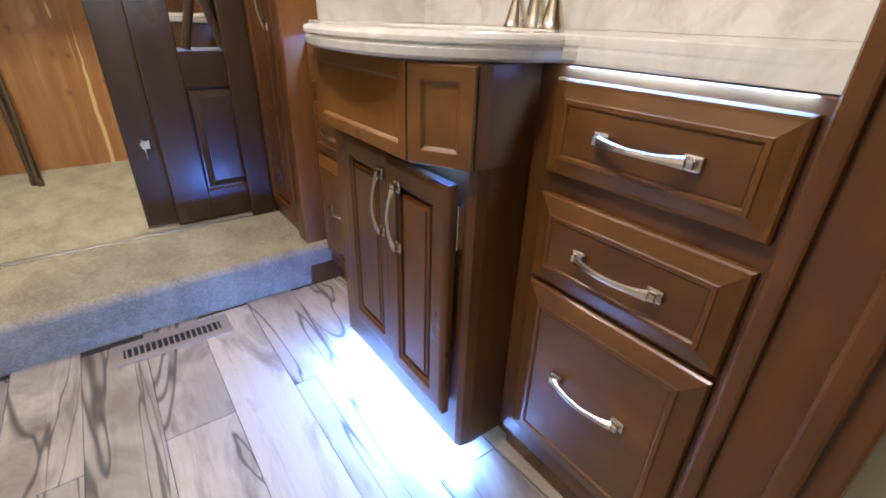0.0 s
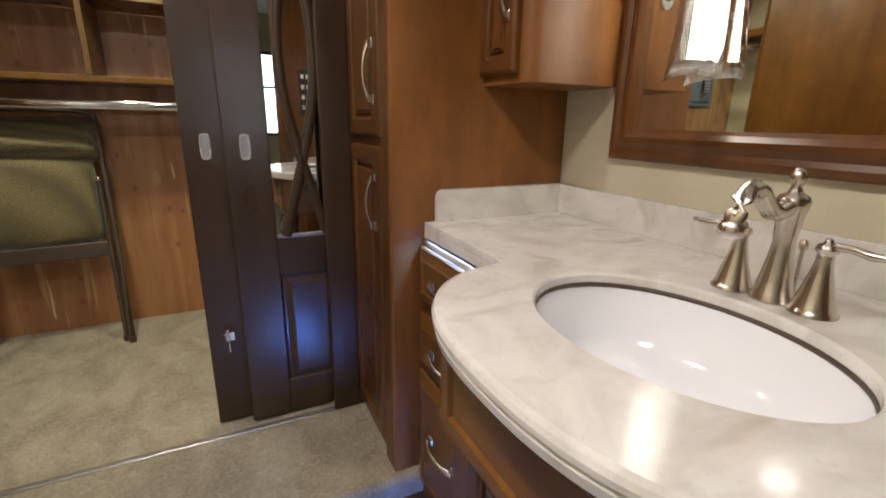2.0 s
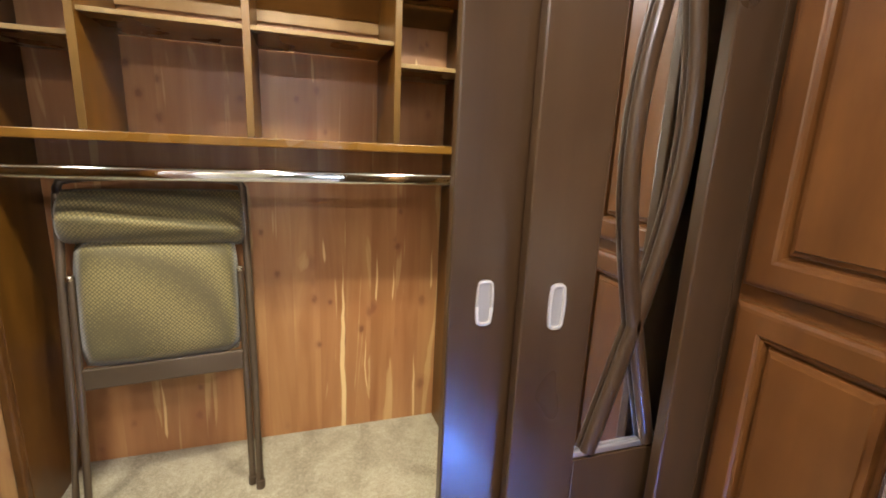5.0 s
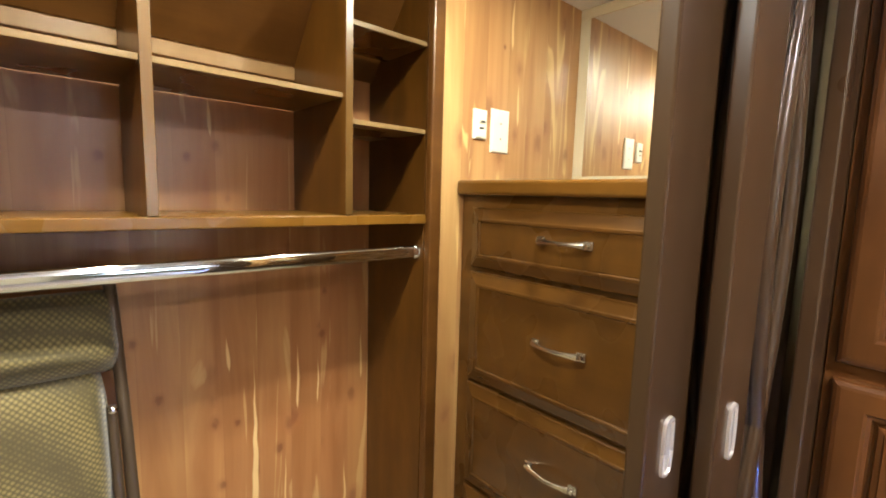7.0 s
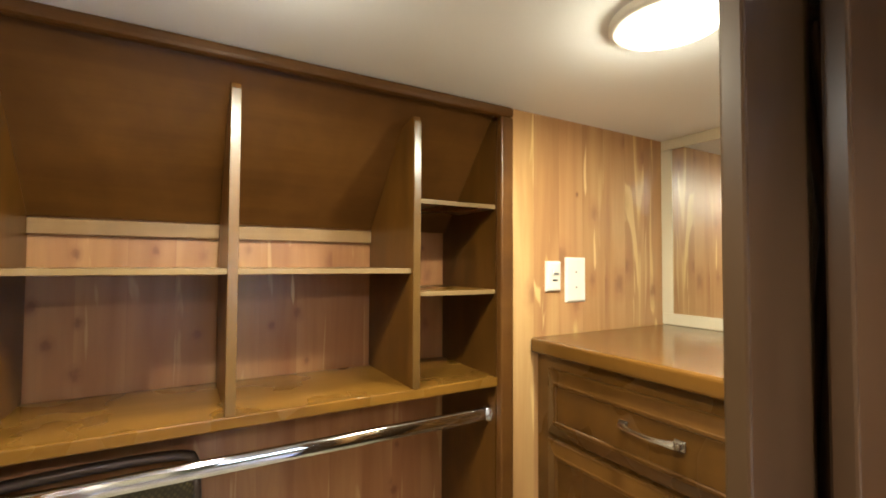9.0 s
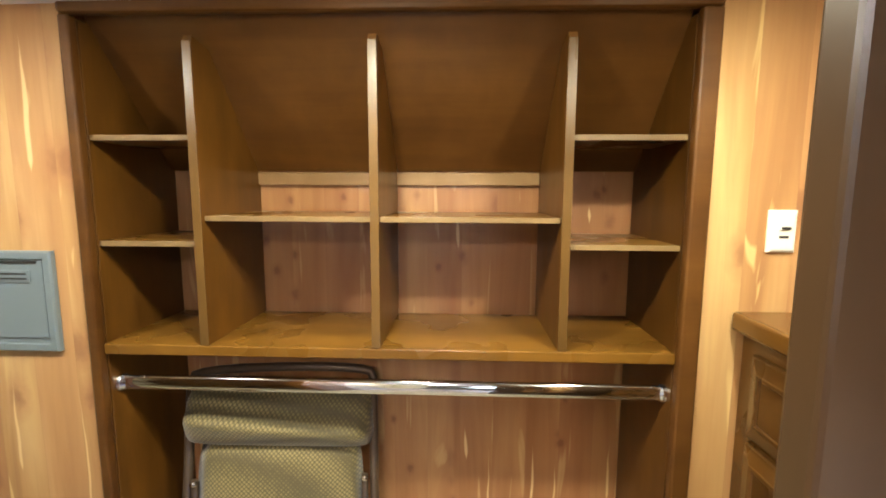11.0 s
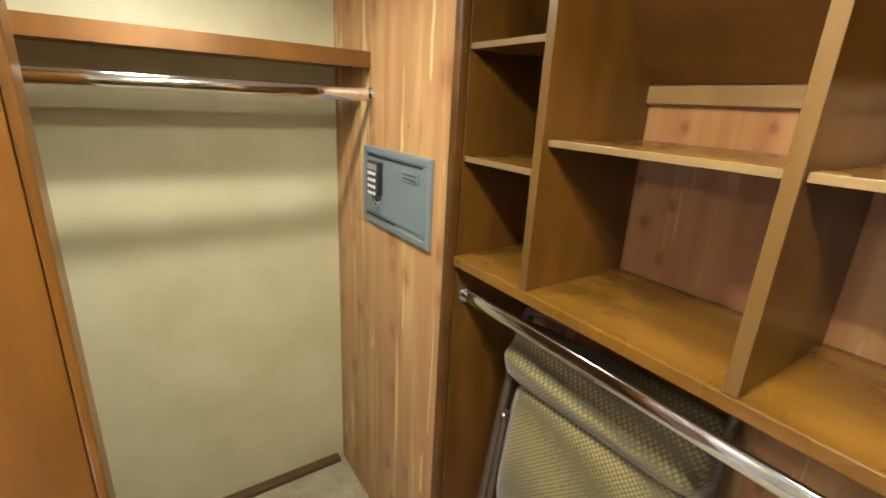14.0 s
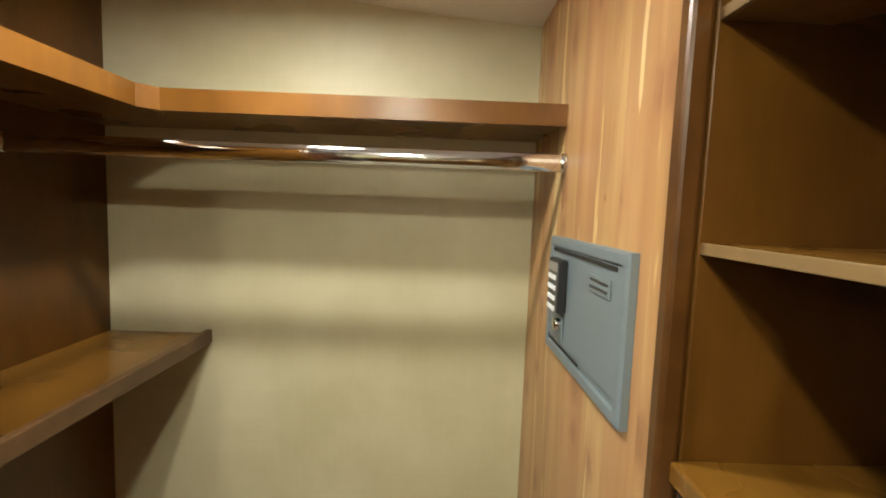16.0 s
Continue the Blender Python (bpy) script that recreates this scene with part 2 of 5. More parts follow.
def vinyl_plank(name="weathered_vinyl_plank"):
    """Grey-brown printed plank: cloudy weathering, long grain, dark checks; each plank its own tone."""
    n = Nodes(name)
    o = n.add("ShaderNodeObjectInfo")
    tone = n.ramp(o.outputs["Random"], (0.0, (0.17, 0.132, 0.100)), (0.30, (0.46, 0.39, 0.30)), (0.62, (0.23, 0.190, 0.160)), (1.0, (0.62, 0.54, 0.43)))
    cl = n.noise(n.coords((4.0, 1.5, 1), 9.0), 1.5, 5, 0.55, 1.4)
    col = n.mix(n.grey(cl, 0.40, 0.66, 0.0, 0.6), tone, (0.56, 0.50, 0.42))
    dk = n.noise(n.coords((4.5, 1.3, 1), 5.0), 1.3, 5, 0.65, 1.5)
    col = n.mix(n.grey(dk, 0.50, 0.72, 0.0, 0.75), col, (0.125, 0.098, 0.076))
    gr = n.noise(n.coords((110, 3.5, 1), 3.0), 1.0, 4, 0.65, 0.5)
    col = n.mix(n.grey(gr, 0.45, 0.75, 0.0, 0.15), col, (0.14, 0.12, 0.10))
    ck = n.noise(n.coords((5.5, 0.6, 1), 7.0), 1.0, 3, 0.5, 1.1)
    crack = n.ramp(ck, (0.488, (0, 0, 0)), (0.497, (1, 1, 1)), (0.502, (1, 1, 1)), (0.511, (0, 0, 0)))
    col = n.mix(n.mix(1.0, crack, (0.82, 0.82, 0.82), "MULTIPLY"), col, (0.05, 0.042, 0.04))
    n.set(Base_Color=col, Roughness=n.grey(gr, 0.3, 0.7, 0.28, 0.42), Specular_IOR_Level=0.45)
    n.bump(gr, 0.12, 0.0008)
    return n.m


def marble_counter(name="cream_solid_surface"):
    """Cream cultured marble with faint grey veins and specks."""
    n = Nodes(name)
    c = n.noise(n.coords((1, 1, 1)), 7.0, 6, 0.6, 1.3)
    col = n.ramp(c, (0.36, (0.62, 0.60, 0.545)), (0.60, (0.74, 0.725, 0.675)), (0.8, (0.79, 0.78, 0.735)))
    v = n.noise(n.coords((1, 1.5, 1)), 7.0, 4, 0.55, 0.9)
    vein = n.ramp(v, (0.54, (0, 0, 0)), (0.74, (0.60, 0.60, 0.60)))
    col = n.mix(vein, col, (0.42, 0.385, 0.31))
    s = n.noise(n.coords((1, 1, 1)), 150.0, 3)
    col = n.mix(n.grey(s, 0.62, 0.72, 0.0, 0.25), col, (0.45, 0.41, 0.36))
    n.set(Base_Color=col, Roughness=0.14, Coat_Weight=0.3, Coat_Roughness=0.05)
    return n.m


def seat_fabric(name="olive_gold_chair_fabric"):
    """Woven vinyl cloth: a close lattice of small pale lozenges on olive."""
    n = Nodes(name)
    g = n.add("ShaderNodeNewGeometry")
    rot = n.add("ShaderNodeMapping", Vector=g.outputs["Position"], Scale=(1, 1, 1), Rotation=(0, radians(45), 0))
    ch = n.add("ShaderNodeTexVoronoi", Vector=n.add("ShaderNodeMapping", Vector=rot.outputs[0], Scale=(125, 30, 125)).outputs[0], Scale=1.0, Randomness=0.12)
    d = ch.outputs["Distance"]
    f = n.noise(n.coords((1, 1, 1)), 500.0, 2)
    col = n.ramp(d, (0.16, (0.285, 0.225, 0.085)), (0.42, (0.145, 0.115, 0.042)), (0.6, (0.080, 0.064, 0.025)))
    col = n.mix(n.grey(f, 0.4, 0.7, 0.0, 0.3), col, (0.13, 0.11, 0.055))
    n.set(Base_Color=col, Roughness=0.62, Sheen_Weight=0.25)
    n.bump(d, 0.35, 0.002)
    n.b.inputs["Specular IOR Level"].default_value = 0.35
    return n.m


def clear_glass(name="clear_glass", colour=(0.97, 0.98, 0.97), rough=0.02):
    n = Nodes(name)
    n.set(Base_Color=(*colour, 1), Roughness=rough, Transmission_Weight=1.0, IOR=1.45)
    return n.m


M_VAN = stained_wood("cherry_brown_cabinet", (0.076, 0.028, 0.0070), (0.152, 0.060, 0.0150), "z", 0.30, 0.25, pores=0.10)
M_VANH = stained_wood("cherry_brown_drawer", (0.098, 0.038, 0.0078), (0.198, 0.084, 0.0175), "y", 0.30, 0.25, pores=0.10)
M_LIN = stained_wood("linen_side_panel", (0.150, 0.055, 0.0135), (0.280, 0.113, 0.028), "z", 0.36, 0.15, blotch=0.3, pores=0.10)
M_DOOR = stained_wood("espresso_door", (0.042, 0.023, 0.0105), (0.064, 0.036, 0.0165), "z", 0.30, 0.35, blotch=0.15, pores=0.0)
# Same walnut, lighter and yellower: lamplight on the shelf tops is in the colour.
M_SHELF_LIT = stained_wood("walnut_shelf_lit", (0.104, 0.045, 0.0066), (0.222, 0.104, 0.0160), "x", 0.27, 0.25, blotch=0.22)
# Upright walnut is darker, with the shade between shelves put into its colour.
M_UPRIGHT_SHADED = stained_wood("walnut_upright_shaded", (0.066, 0.026, 0.0038), (0.138, 0.057, 0.0082), "z", 0.33, 0.15)
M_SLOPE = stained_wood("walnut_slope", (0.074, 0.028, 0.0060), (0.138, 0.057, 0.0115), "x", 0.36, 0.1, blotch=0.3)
M_EDGE = stained_wood("pale_shelf_edging", (0.15, 0.092, 0.036), (0.24, 0.152, 0.064), "x", 0.4, 0.1)
M_LEDGE = stained_wood("pale_ledge_wood", (0.27, 0.150, 0.058), (0.40, 0.245, 0.105), "x", 0.42, 0.1)
M_EDGE_GLINT = stained_wood("walnut_edge_glint", (0.088, 0.044, 0.011), (0.150, 0.080, 0.022), "z", 0.3, 0.3)
M_ORANGE = stained_wood("honey_panel", (0.116, 0.045, 0.0062), (0.195, 0.081, 0.0118), "z", 0.34, 0.15, blotch=0.3)
M_DRESS = stained_wood("dresser_brown", (0.060, 0.024, 0.0043), (0.122, 0.052, 0.0090), "y", 0.27, 0.3)
M_DTOP = stained_wood("dresser_top_lacquer", (0.092, 0.038, 0.0065), (0.150, 0.066, 0.0115), "y", 0.20, 0.5, blotch=0.18, pores=0.05)
# Front cedar: paler and yellower tint that carries the near lamps' light.
M_CEDAR_LIT = cedar_board("aromatic_cedar_lit", (0.34, 0.170, 0.065), (0.46, 0.262, 0.105), (0.58, 0.375, 0.165), (0.47, 0.225, 0.105),
                      # The streaks near x 0.7 paint glossy highlights onto the switch panel.
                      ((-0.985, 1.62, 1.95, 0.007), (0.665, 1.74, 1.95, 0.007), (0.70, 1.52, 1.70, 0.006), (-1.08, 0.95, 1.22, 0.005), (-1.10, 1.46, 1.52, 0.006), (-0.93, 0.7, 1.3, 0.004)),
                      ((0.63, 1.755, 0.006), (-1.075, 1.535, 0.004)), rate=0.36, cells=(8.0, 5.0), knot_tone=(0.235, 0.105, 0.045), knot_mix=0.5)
# Recess cedar: same boards tinted darker and redder, with the recess shade included.
M_CEDAR_SHADED = cedar_board("red_cedar_back_shaded", (0.285, 0.112, 0.040), (0.380, 0.178, 0.067), (0.465, 0.252, 0.100), (0.37, 0.160, 0.067),
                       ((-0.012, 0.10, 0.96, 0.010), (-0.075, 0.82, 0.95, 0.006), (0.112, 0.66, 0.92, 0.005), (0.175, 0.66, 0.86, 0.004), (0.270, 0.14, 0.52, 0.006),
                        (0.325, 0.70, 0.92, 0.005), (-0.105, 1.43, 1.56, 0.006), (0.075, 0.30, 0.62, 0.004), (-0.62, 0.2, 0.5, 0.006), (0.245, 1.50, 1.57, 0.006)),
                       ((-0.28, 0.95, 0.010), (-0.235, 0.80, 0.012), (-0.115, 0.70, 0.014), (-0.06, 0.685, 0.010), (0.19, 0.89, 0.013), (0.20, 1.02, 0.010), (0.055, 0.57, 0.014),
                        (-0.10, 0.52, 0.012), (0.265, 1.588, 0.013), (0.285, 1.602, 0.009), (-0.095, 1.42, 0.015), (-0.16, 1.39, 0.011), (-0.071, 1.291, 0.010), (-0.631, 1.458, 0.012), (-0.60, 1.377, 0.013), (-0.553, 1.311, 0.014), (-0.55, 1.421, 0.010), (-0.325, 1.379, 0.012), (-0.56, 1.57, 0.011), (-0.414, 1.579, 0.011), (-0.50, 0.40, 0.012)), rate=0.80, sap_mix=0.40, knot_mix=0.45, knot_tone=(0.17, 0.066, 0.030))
M_PAPER = wallpaper()
M_PAPERB = wallpaper("cream_bath_wallpaper", (0.55, 0.505, 0.36), (0.63, 0.585, 0.44))
M_CEIL = plain("off_white_ceiling", (0.80, 0.805, 0.81), 0.7, 0, 0.04, 200, 0.05)
M_CARPET = carpet()
M_PLANK = vinyl_plank()
M_GROUT = plain("dark_joint", (0.05, 0.045, 0.04), 0.8)
M_COUNTER = marble_counter()
M_SINK = plain("white_sink", (0.88, 0.89, 0.91), 0.12, 0, 0.01, 20, 0, Coat_Weight=0.4)
M_NICKEL = plain("brushed_nickel", (0.64, 0.59, 0.52), 0.24, 1.0, 0.05, 300, 0.02)
# Base colour leans blue to carry the bluish bathroom reflections.
M_CHROME_COOL = plain("chrome", (0.80, 0.83, 0.87), 0.07, 1.0, 0.02, 40, 0)
M_MIRROR = plain("mirror_silver", (0.86, 0.87, 0.86), 0.015, 1.0, 0.0, 5, 0)
M_SAFE = plain("blue_grey_powder_coat", (0.155, 0.195, 0.215), 0.42, 0, 0.06, 700, 0.12)
M_SAFE_D = plain("dark_keypad_plastic", (0.02, 0.02, 0.022), 0.35, 0, 0.05, 300)
M_KEY = plain("white_key", (0.80, 0.82, 0.84), 0.35, 0, 0.02, 200)
M_WHITE = plain("white_plastic", (0.80, 0.77, 0.69), 0.32, 0, 0.02, 200, 0)
M_PULL = plain("pale_grey_pull", (0.60, 0.58, 0.54), 0.30, 0.4, 0.03, 300, 0)
M_PAN = plain("dull_grey_pan", (0.34, 0.33, 0.31), 0.4, 0.3, 0.03, 300, 0)
M_GREYPL = plain("silver_grey_plastic", (0.46, 0.46, 0.47), 0.3, 0.4, 0.03, 300, 0)
M_ALU = plain("aluminium_strip", (0.72, 0.72, 0.72), 0.3, 0.9, 0.08, 400, 0.05)
M_TAUPE = plain("taupe_metal_register", (0.33, 0.28, 0.23), 0.45, 0.2, 0.05, 300)
M_BLACK = plain("black_void", (0.012, 0.011, 0.010), 0.7)
M_TUBE = plain("bronze_tube", (0.110, 0.078, 0.050), 0.36, 0.5, 0.06, 250, 0.03)
M_FABRIC = seat_fabric()
M_MDF = plain("cream_mirror_frame", (0.60, 0.54, 0.40), 0.5, 0, 0.04, 150)
M_LAMP = glow("warm_diffuser", (1.0, 0.90, 0.74), 9.0)
M_SHADE = glow("frosted_lamp", (1.0, 0.93, 0.82), 20.0)
M_LED = glow("led_strip", (0.55, 0.72, 1.0), 20.0)
M_GLASS = clear_glass()
M_DAY = glow("daylight", (0.75, 0.86, 1.0), 9.0)
M_BEAD = plain("dark_brown_bead", (0.075, 0.052, 0.035), 0.5)
M_TRIMB = stained_wood("brown_trim", (0.066, 0.033, 0.013), (0.118, 0.062, 0.026), "y", 0.4, 0.2)

# ---- building helpers ----
ORIGIN = {}


def mesh_of(bm, name, smooth=False):
    bmesh.ops.recalc_face_normals(bm, faces=bm.faces)
    me = bpy.data.meshes.new(name)
    if smooth:
        for f in bm.faces:
            f.smooth = True
    bm.to_mesh(me)
    bm.free()
    return me


def thing(name, at, label, category, group=""):
    """An empty at the thing's base, to hold its parts."""
    ob = new(name)
    ob.empty_display_size = 0.05
    ob.location = at
    ORIGIN[ob] = Vector(at)
    return tagged(ob, label, category, group)


def part(name, bm, material, parent, label="", smooth=False):
    """One bmesh, in world metres, as a mesh object under a thing or a part."""
    o = ORIGIN[parent]
    bm.transform(Matrix.Translation(-o))
    ob = new(name, mesh_of(bm, name, smooth))
    ob.data.materials.append(material)
    ob.parent = parent
    ORIGIN[ob] = o
    return tagged(ob, label)


def single(name, bm, material, label, category="", kind="", group="", smooth=False):
    """One bmesh in world metres as a top-level object."""
    ob = new(name, mesh_of(bm, name, smooth))
    ob.data.materials.append(material)
    ORIGIN[ob] = Vector((0, 0, 0))
    return tagged(ob, label, category, group, kind)


def mounted(name, mesh, material, parent, m, label=""):
    """A shared mesh set under a parent at the world pose m."""
    ob = new(name, mesh)
    if not mesh.materials:
        mesh.materials.append(material)
    ob.parent = parent
    ob.matrix_local = Matrix.Translation(-ORIGIN[parent]) @ m
    ORIGIN[ob] = ORIGIN[parent]
    return tagged(ob, label)


def box(lo, hi, bevel=0.0, bm=None, segments=2):
    bm2 = bmesh.new()
    bmesh.ops.create_cube(bm2, size=1)
    c = [(a + b) / 2 for a, b in zip(lo, hi)]
    d = [abs(b - a) for a, b in zip(lo, hi)]
    bm2.transform(Matrix.Translation(c) @ Matrix.Diagonal((*d, 1)))
    if bevel:
        bmesh.ops.bevel(bm2, geom=bm2.edges[:], offset=min(bevel, min(d) * 0.45), segments=segments, profile=0.5, affect="EDGES")
    return join(bm, bm2)


def join(bm, other):
    if bm is None:
        return other
    me = bpy.data.meshes.new("tmp")
    other.to_mesh(me)
    other.free()
    bm.from_mesh(me)
    bpy.data.meshes.remove(me)
    return bm


def prism(points, z0, z1, axis="z", bm=None, bevel=0.0):
    """A polygon drawn in the two other axes, drawn out along one axis."""
    b = bmesh.new()

    def at(p, q, h):
        return {"z": (p, q, h), "x": (h, p, q), "y": (p, h, q)}[axis]
    lo = [b.verts.new(at(p, q, z0)) for p, q in points]
    hi = [b.verts.new(at(p, q, z1)) for p, q in points]
    b.faces.new(lo)
    b.faces.new(hi)
    n = len(points)
    for i in range(n):
        b.faces.new((lo[i], lo[(i + 1) % n], hi[(i + 1) % n], hi[i]))
    if bevel:
        bmesh.ops.recalc_face_normals(b, faces=b.faces)
        bmesh.ops.bevel(b, geom=b.edges[:], offset=bevel, segments=2, profile=0.5, affect="EDGES")
    return join(bm, b)


def lathe(profile, sides=28, m=None, bm=None):
    """Radius and height pairs turned round z."""
    b = bmesh.new()
    rings = []
    for r, h in profile:
        rings.append([b.verts.new((r * math.cos(2 * math.pi * i / sides), r * math.sin(2 * math.pi * i / sides), h)) for i in range(sides)])
    for a, c in zip(rings, rings[1:]):
        for i in range(sides):
            b.faces.new((a[i], a[(i + 1) % sides], c[(i + 1) % sides], c[i]))
    for end in (rings[0], rings[-1]):
        b.faces.new([b.verts.new(v.co) for v in end])
    if m:
        b.transform(m)
    return join(bm, b)


def tube(points, radii, sides=12, bm=None, flat=1.0, up=(0, 0, 1)):
    """A round or flattened tube along a line of points."""
    b = bmesh.new()
    pts = [Vector(p) for p in points]
    if not isinstance(radii, (list, tuple)):
        radii = [radii] * len(pts)
    rings = []
    for i, p in enumerate(pts):
        d = (pts[min(i + 1, len(pts) - 1)] - pts[max(i - 1, 0)]).normalized()
        u = Vector(up)
        if abs(d.dot(u)) > 0.97:
            u = Vector((1, 0, 0)) if abs(d.x) < 0.9 else Vector((0, 1, 0))
        s = d.cross(u).normalized()
        u = s.cross(d)
        rings.append([b.verts.new(p + (s * math.cos(a) * flat + u * math.sin(a)) * radii[i]) for a in (2 * math.pi * k / sides for k in range(sides))])
    for a, c in zip(rings, rings[1:]):
        for k in range(sides):
            b.faces.new((a[k], a[(k + 1) % sides], c[(k + 1) % sides], c[k]))
    for end in (rings[0], rings[-1]):
        b.faces.new([b.verts.new(v.co) for v in end])
    return join(bm, b)


def rings_panel(w, h, profile, cap=True):
    """Nested rectangles (inset, height) in the xy plane, standing up along z: moulded frames and raised panels."""
    b = bmesh.new()
    loops = []
    for inset, z in profile:
        x, y = w / 2 - inset, h / 2 - inset
        loops.append([b.verts.new(v) for v in ((-x, -y, z), (x, -y, z), (x, y, z), (-x, y, z))])
    for a, c in zip(loops, loops[1:]):
        for i in range(4):
            b.faces.new((a[i], a[(i + 1) % 4], c[(i + 1) % 4], c[i]))
    b.faces.new(loops[0])
    if cap:
        b.faces.new(loops[-1])
    return b


FRAME_PROFILE = ((0.0, 0.0), (0.0, 0.012), (0.002, 0.0155), (0.007, 0.0185), (0.012, 0.0195), (0.040, 0.0195), (0.042, 0.0178), (0.044, 0.0150), (0.049, 0.0140), (0.0515, 0.0040))
PANEL_PROFILE = ((0.0520, 0.0), (0.0520, 0.0038), (0.0550, 0.0038), (0.0575, 0.0125), (0.0640, 0.0140), (0.0655, 0.0172), (0.0690, 0.0172))
SLAB_FRAME = ((0.0, 0.0), (0.0, 0.008), (0.003, 0.0115), (0.008, 0.0125), (0.030, 0.0185), (0.032, 0.0200), (0.0385, 0.0200), (0.0400, 0.0185), (0.0415, 0.0165))
SLAB_PANEL = ((0.0420, 0.0), (0.0420, 0.0160), (0.0435, 0.0172), (0.0450, 0.0172))


def pull_mesh(length=0.125, stand=0.026):
    """A bowed bar pull with square stepped feet, along x, standing up along z."""
    b = None
    pts, rad = [], []
    for i in range(15):
        u = -1 + 2 * i / 14
        pts.append((u * length * 0.46, 0, stand * (0.52 + 0.48 * (1 - u * u))))
        rad.append(0.0036 + 0.0030 * abs(u) ** 3)
    b = tube(pts, rad, 8, None, 1.35, (0, 0, 1))
    for s in (-1, 1):
        b = box((s * length * 0.5 - 0.012, -0.0100, 0), (s * length * 0.5 + 0.012, 0.0100, 0.006), 0.003, b)
        b = box((s * length * 0.5 - 0.0065, -0.006, 0.005), (s * length * 0.5 + 0.0065, 0.006, stand * 0.62), 0.002, b)
    return mesh_of(b, "handle", False)


PULL = pull_mesh()

# turns of the xy plane onto walls: x runs along the wall, y up, z out of it
FACE_MX = Matrix(((0, 0, -1, 0), (-1, 0, 0, 0), (0, 1, 0, 0), (0, 0, 0, 1)))   # facing -x, x runs along -y
FACE_MY = Matrix(((1, 0, 0, 0), (0, 0, -1, 0), (0, 1, 0, 0), (0, 0, 0, 1)))    # facing -y, x runs along +x
TURN_UP = pose(0, 0, 0, 0, 0, 90)


def moulded_front(name, parent, centre, w, h, face, material, handle=None, upright=False, label="", slab=False, handle_at=(0, 0)):
    """A framed door or drawer front with its raised centre panel and its pull."""
    m = Matrix.Translation(centre) @ face
    k = min(1.0, min(w, h) / 0.175)
    prof = [(i if n < 4 else 0.007 + (i - 0.007) * k, z) for n, (i, z) in enumerate(SLAB_FRAME if slab else FRAME_PROFILE)]
    b = rings_panel(w, h, prof)
    b.transform(m)
    front = part(name, b, material, parent, label)
    prof = [(0.007 + (i - 0.007) * k, z) for i, z in (SLAB_PANEL if slab else PANEL_PROFILE)]
    b = rings_panel(w, h, prof)
    b.transform(m)
    part("raised_panel", b, material, front)
    if handle:
        hm = m @ Matrix.Translation((*handle_at, 0.0174 if slab else 0.0182))
        mounted("handle", PULL, handle, front, hm @ TURN_UP if upright else hm, "satin nickel bow handle")
    return front

# ---- large structure ----
def slab(name, lo, hi, material, label, bevel=0.0):
    return single(name, box(lo, hi, bevel), material, label, kind="structure")


floor = slab("floor", (-0.75, -0.65, -0.06), (0.98, 1.47, -0.004), M_GROUT, "bathroom subfloor under weathered grey vinyl planks")
slab("floor_bedroom", (-2.2, -3.4, -0.06), (1.6, -0.65, 0.0), M_CARPET, "carpeted floor of the room behind")

# carpeted step and closet floor: one sheet with a rounded nosing
nose = [(1.437, 0.0)]
for i in range(9):
    a = math.radians(200 - i * 110 / 8)
    nose.append((1.428 + 0.024 * math.cos(a), FLOOR2 - 0.024 + 0.024 * math.sin(a)))
single("closet_floor", prism([(y, z) for y, z in nose] + [(2.93, FLOOR2), (2.93, -0.05), (1.437, -0.05)], XW - 0.05, XE + 0.05, "x"),
       M_CARPET, "beige cut-pile carpet on closet floor and step", kind="structure", smooth=False)

slab("wall_west", (XW - 0.05, 1.40, 0.1), (XW, YB + 0.05, 2.1), M_PAPER, "cream textured closet wall behind hanging rod")
# Takes the darkened upright tint, so the shade under the shelf is painted in.
slab("wall_alcove", (XW, 1.43, 0.1), (-0.74, 1.551, 2.1), M_UPRIGHT_SHADED, "dark wood closet end wall behind shelves")
slab("wall_east", (XE, 1.44, 0.1), (XE + 0.05, YB + 0.05, 2.1), M_PAPER, "cream closet wall behind mirror")
slab("wall_vanity", (XV, -0.65, -0.05), (XV + 0.05, 1.438, 2.2), M_PAPERB, "cream wallpapered wall behind the vanity")
slab("wall_panel_safe", (XW, YP, 0.1), (-0.895, YB, CEIL - 0.004), M_CEDAR_LIT, "knotty red cedar panelled wall round the safe")
slab("wall_panel_switch", (0.392, YP, 0.1), (XE, YB, CEIL), M_CEDAR_LIT, "knotty red cedar panelled wall with white switch plates")
slab("wall_recess_back", (-0.895, YB, 0.1), (0.392, YB + 0.04, 2.1), M_CEDAR_SHADED, "knotty red cedar back of closet recess")


def ceiling_z(x, y):
    """Nearly flat, rising gently over the alcove."""
    k = min(1.0, max(0.0, (-0.35 - x) / 0.7))
    u = max(0.0, (2.6 - y) / 0.82)
    return CEIL - 0.008 * k + 0.10 * u ** 1.6 * k * k * (3 - 2 * k)


b = bmesh.new()
gx = [XW - 0.05 + (XE - XW + 0.1) * i / 26 for i in range(27)]
gy = [1.44 + (YB + 0.05 - 1.44) * j / 16 for j in range(17)]
for up in (0.0, 0.05):
    g = [[b.verts.new((x, y, ceiling_z(x, y) + up)) for x in gx] for y in gy]
    for j in range(16):
        for i in range(26):
            b.faces.new((g[j][i], g[j][i + 1], g[j + 1][i + 1], g[j + 1][i]))
single("ceiling_closet", b, M_CEIL, "off-white closet ceiling", kind="structure", smooth=True)

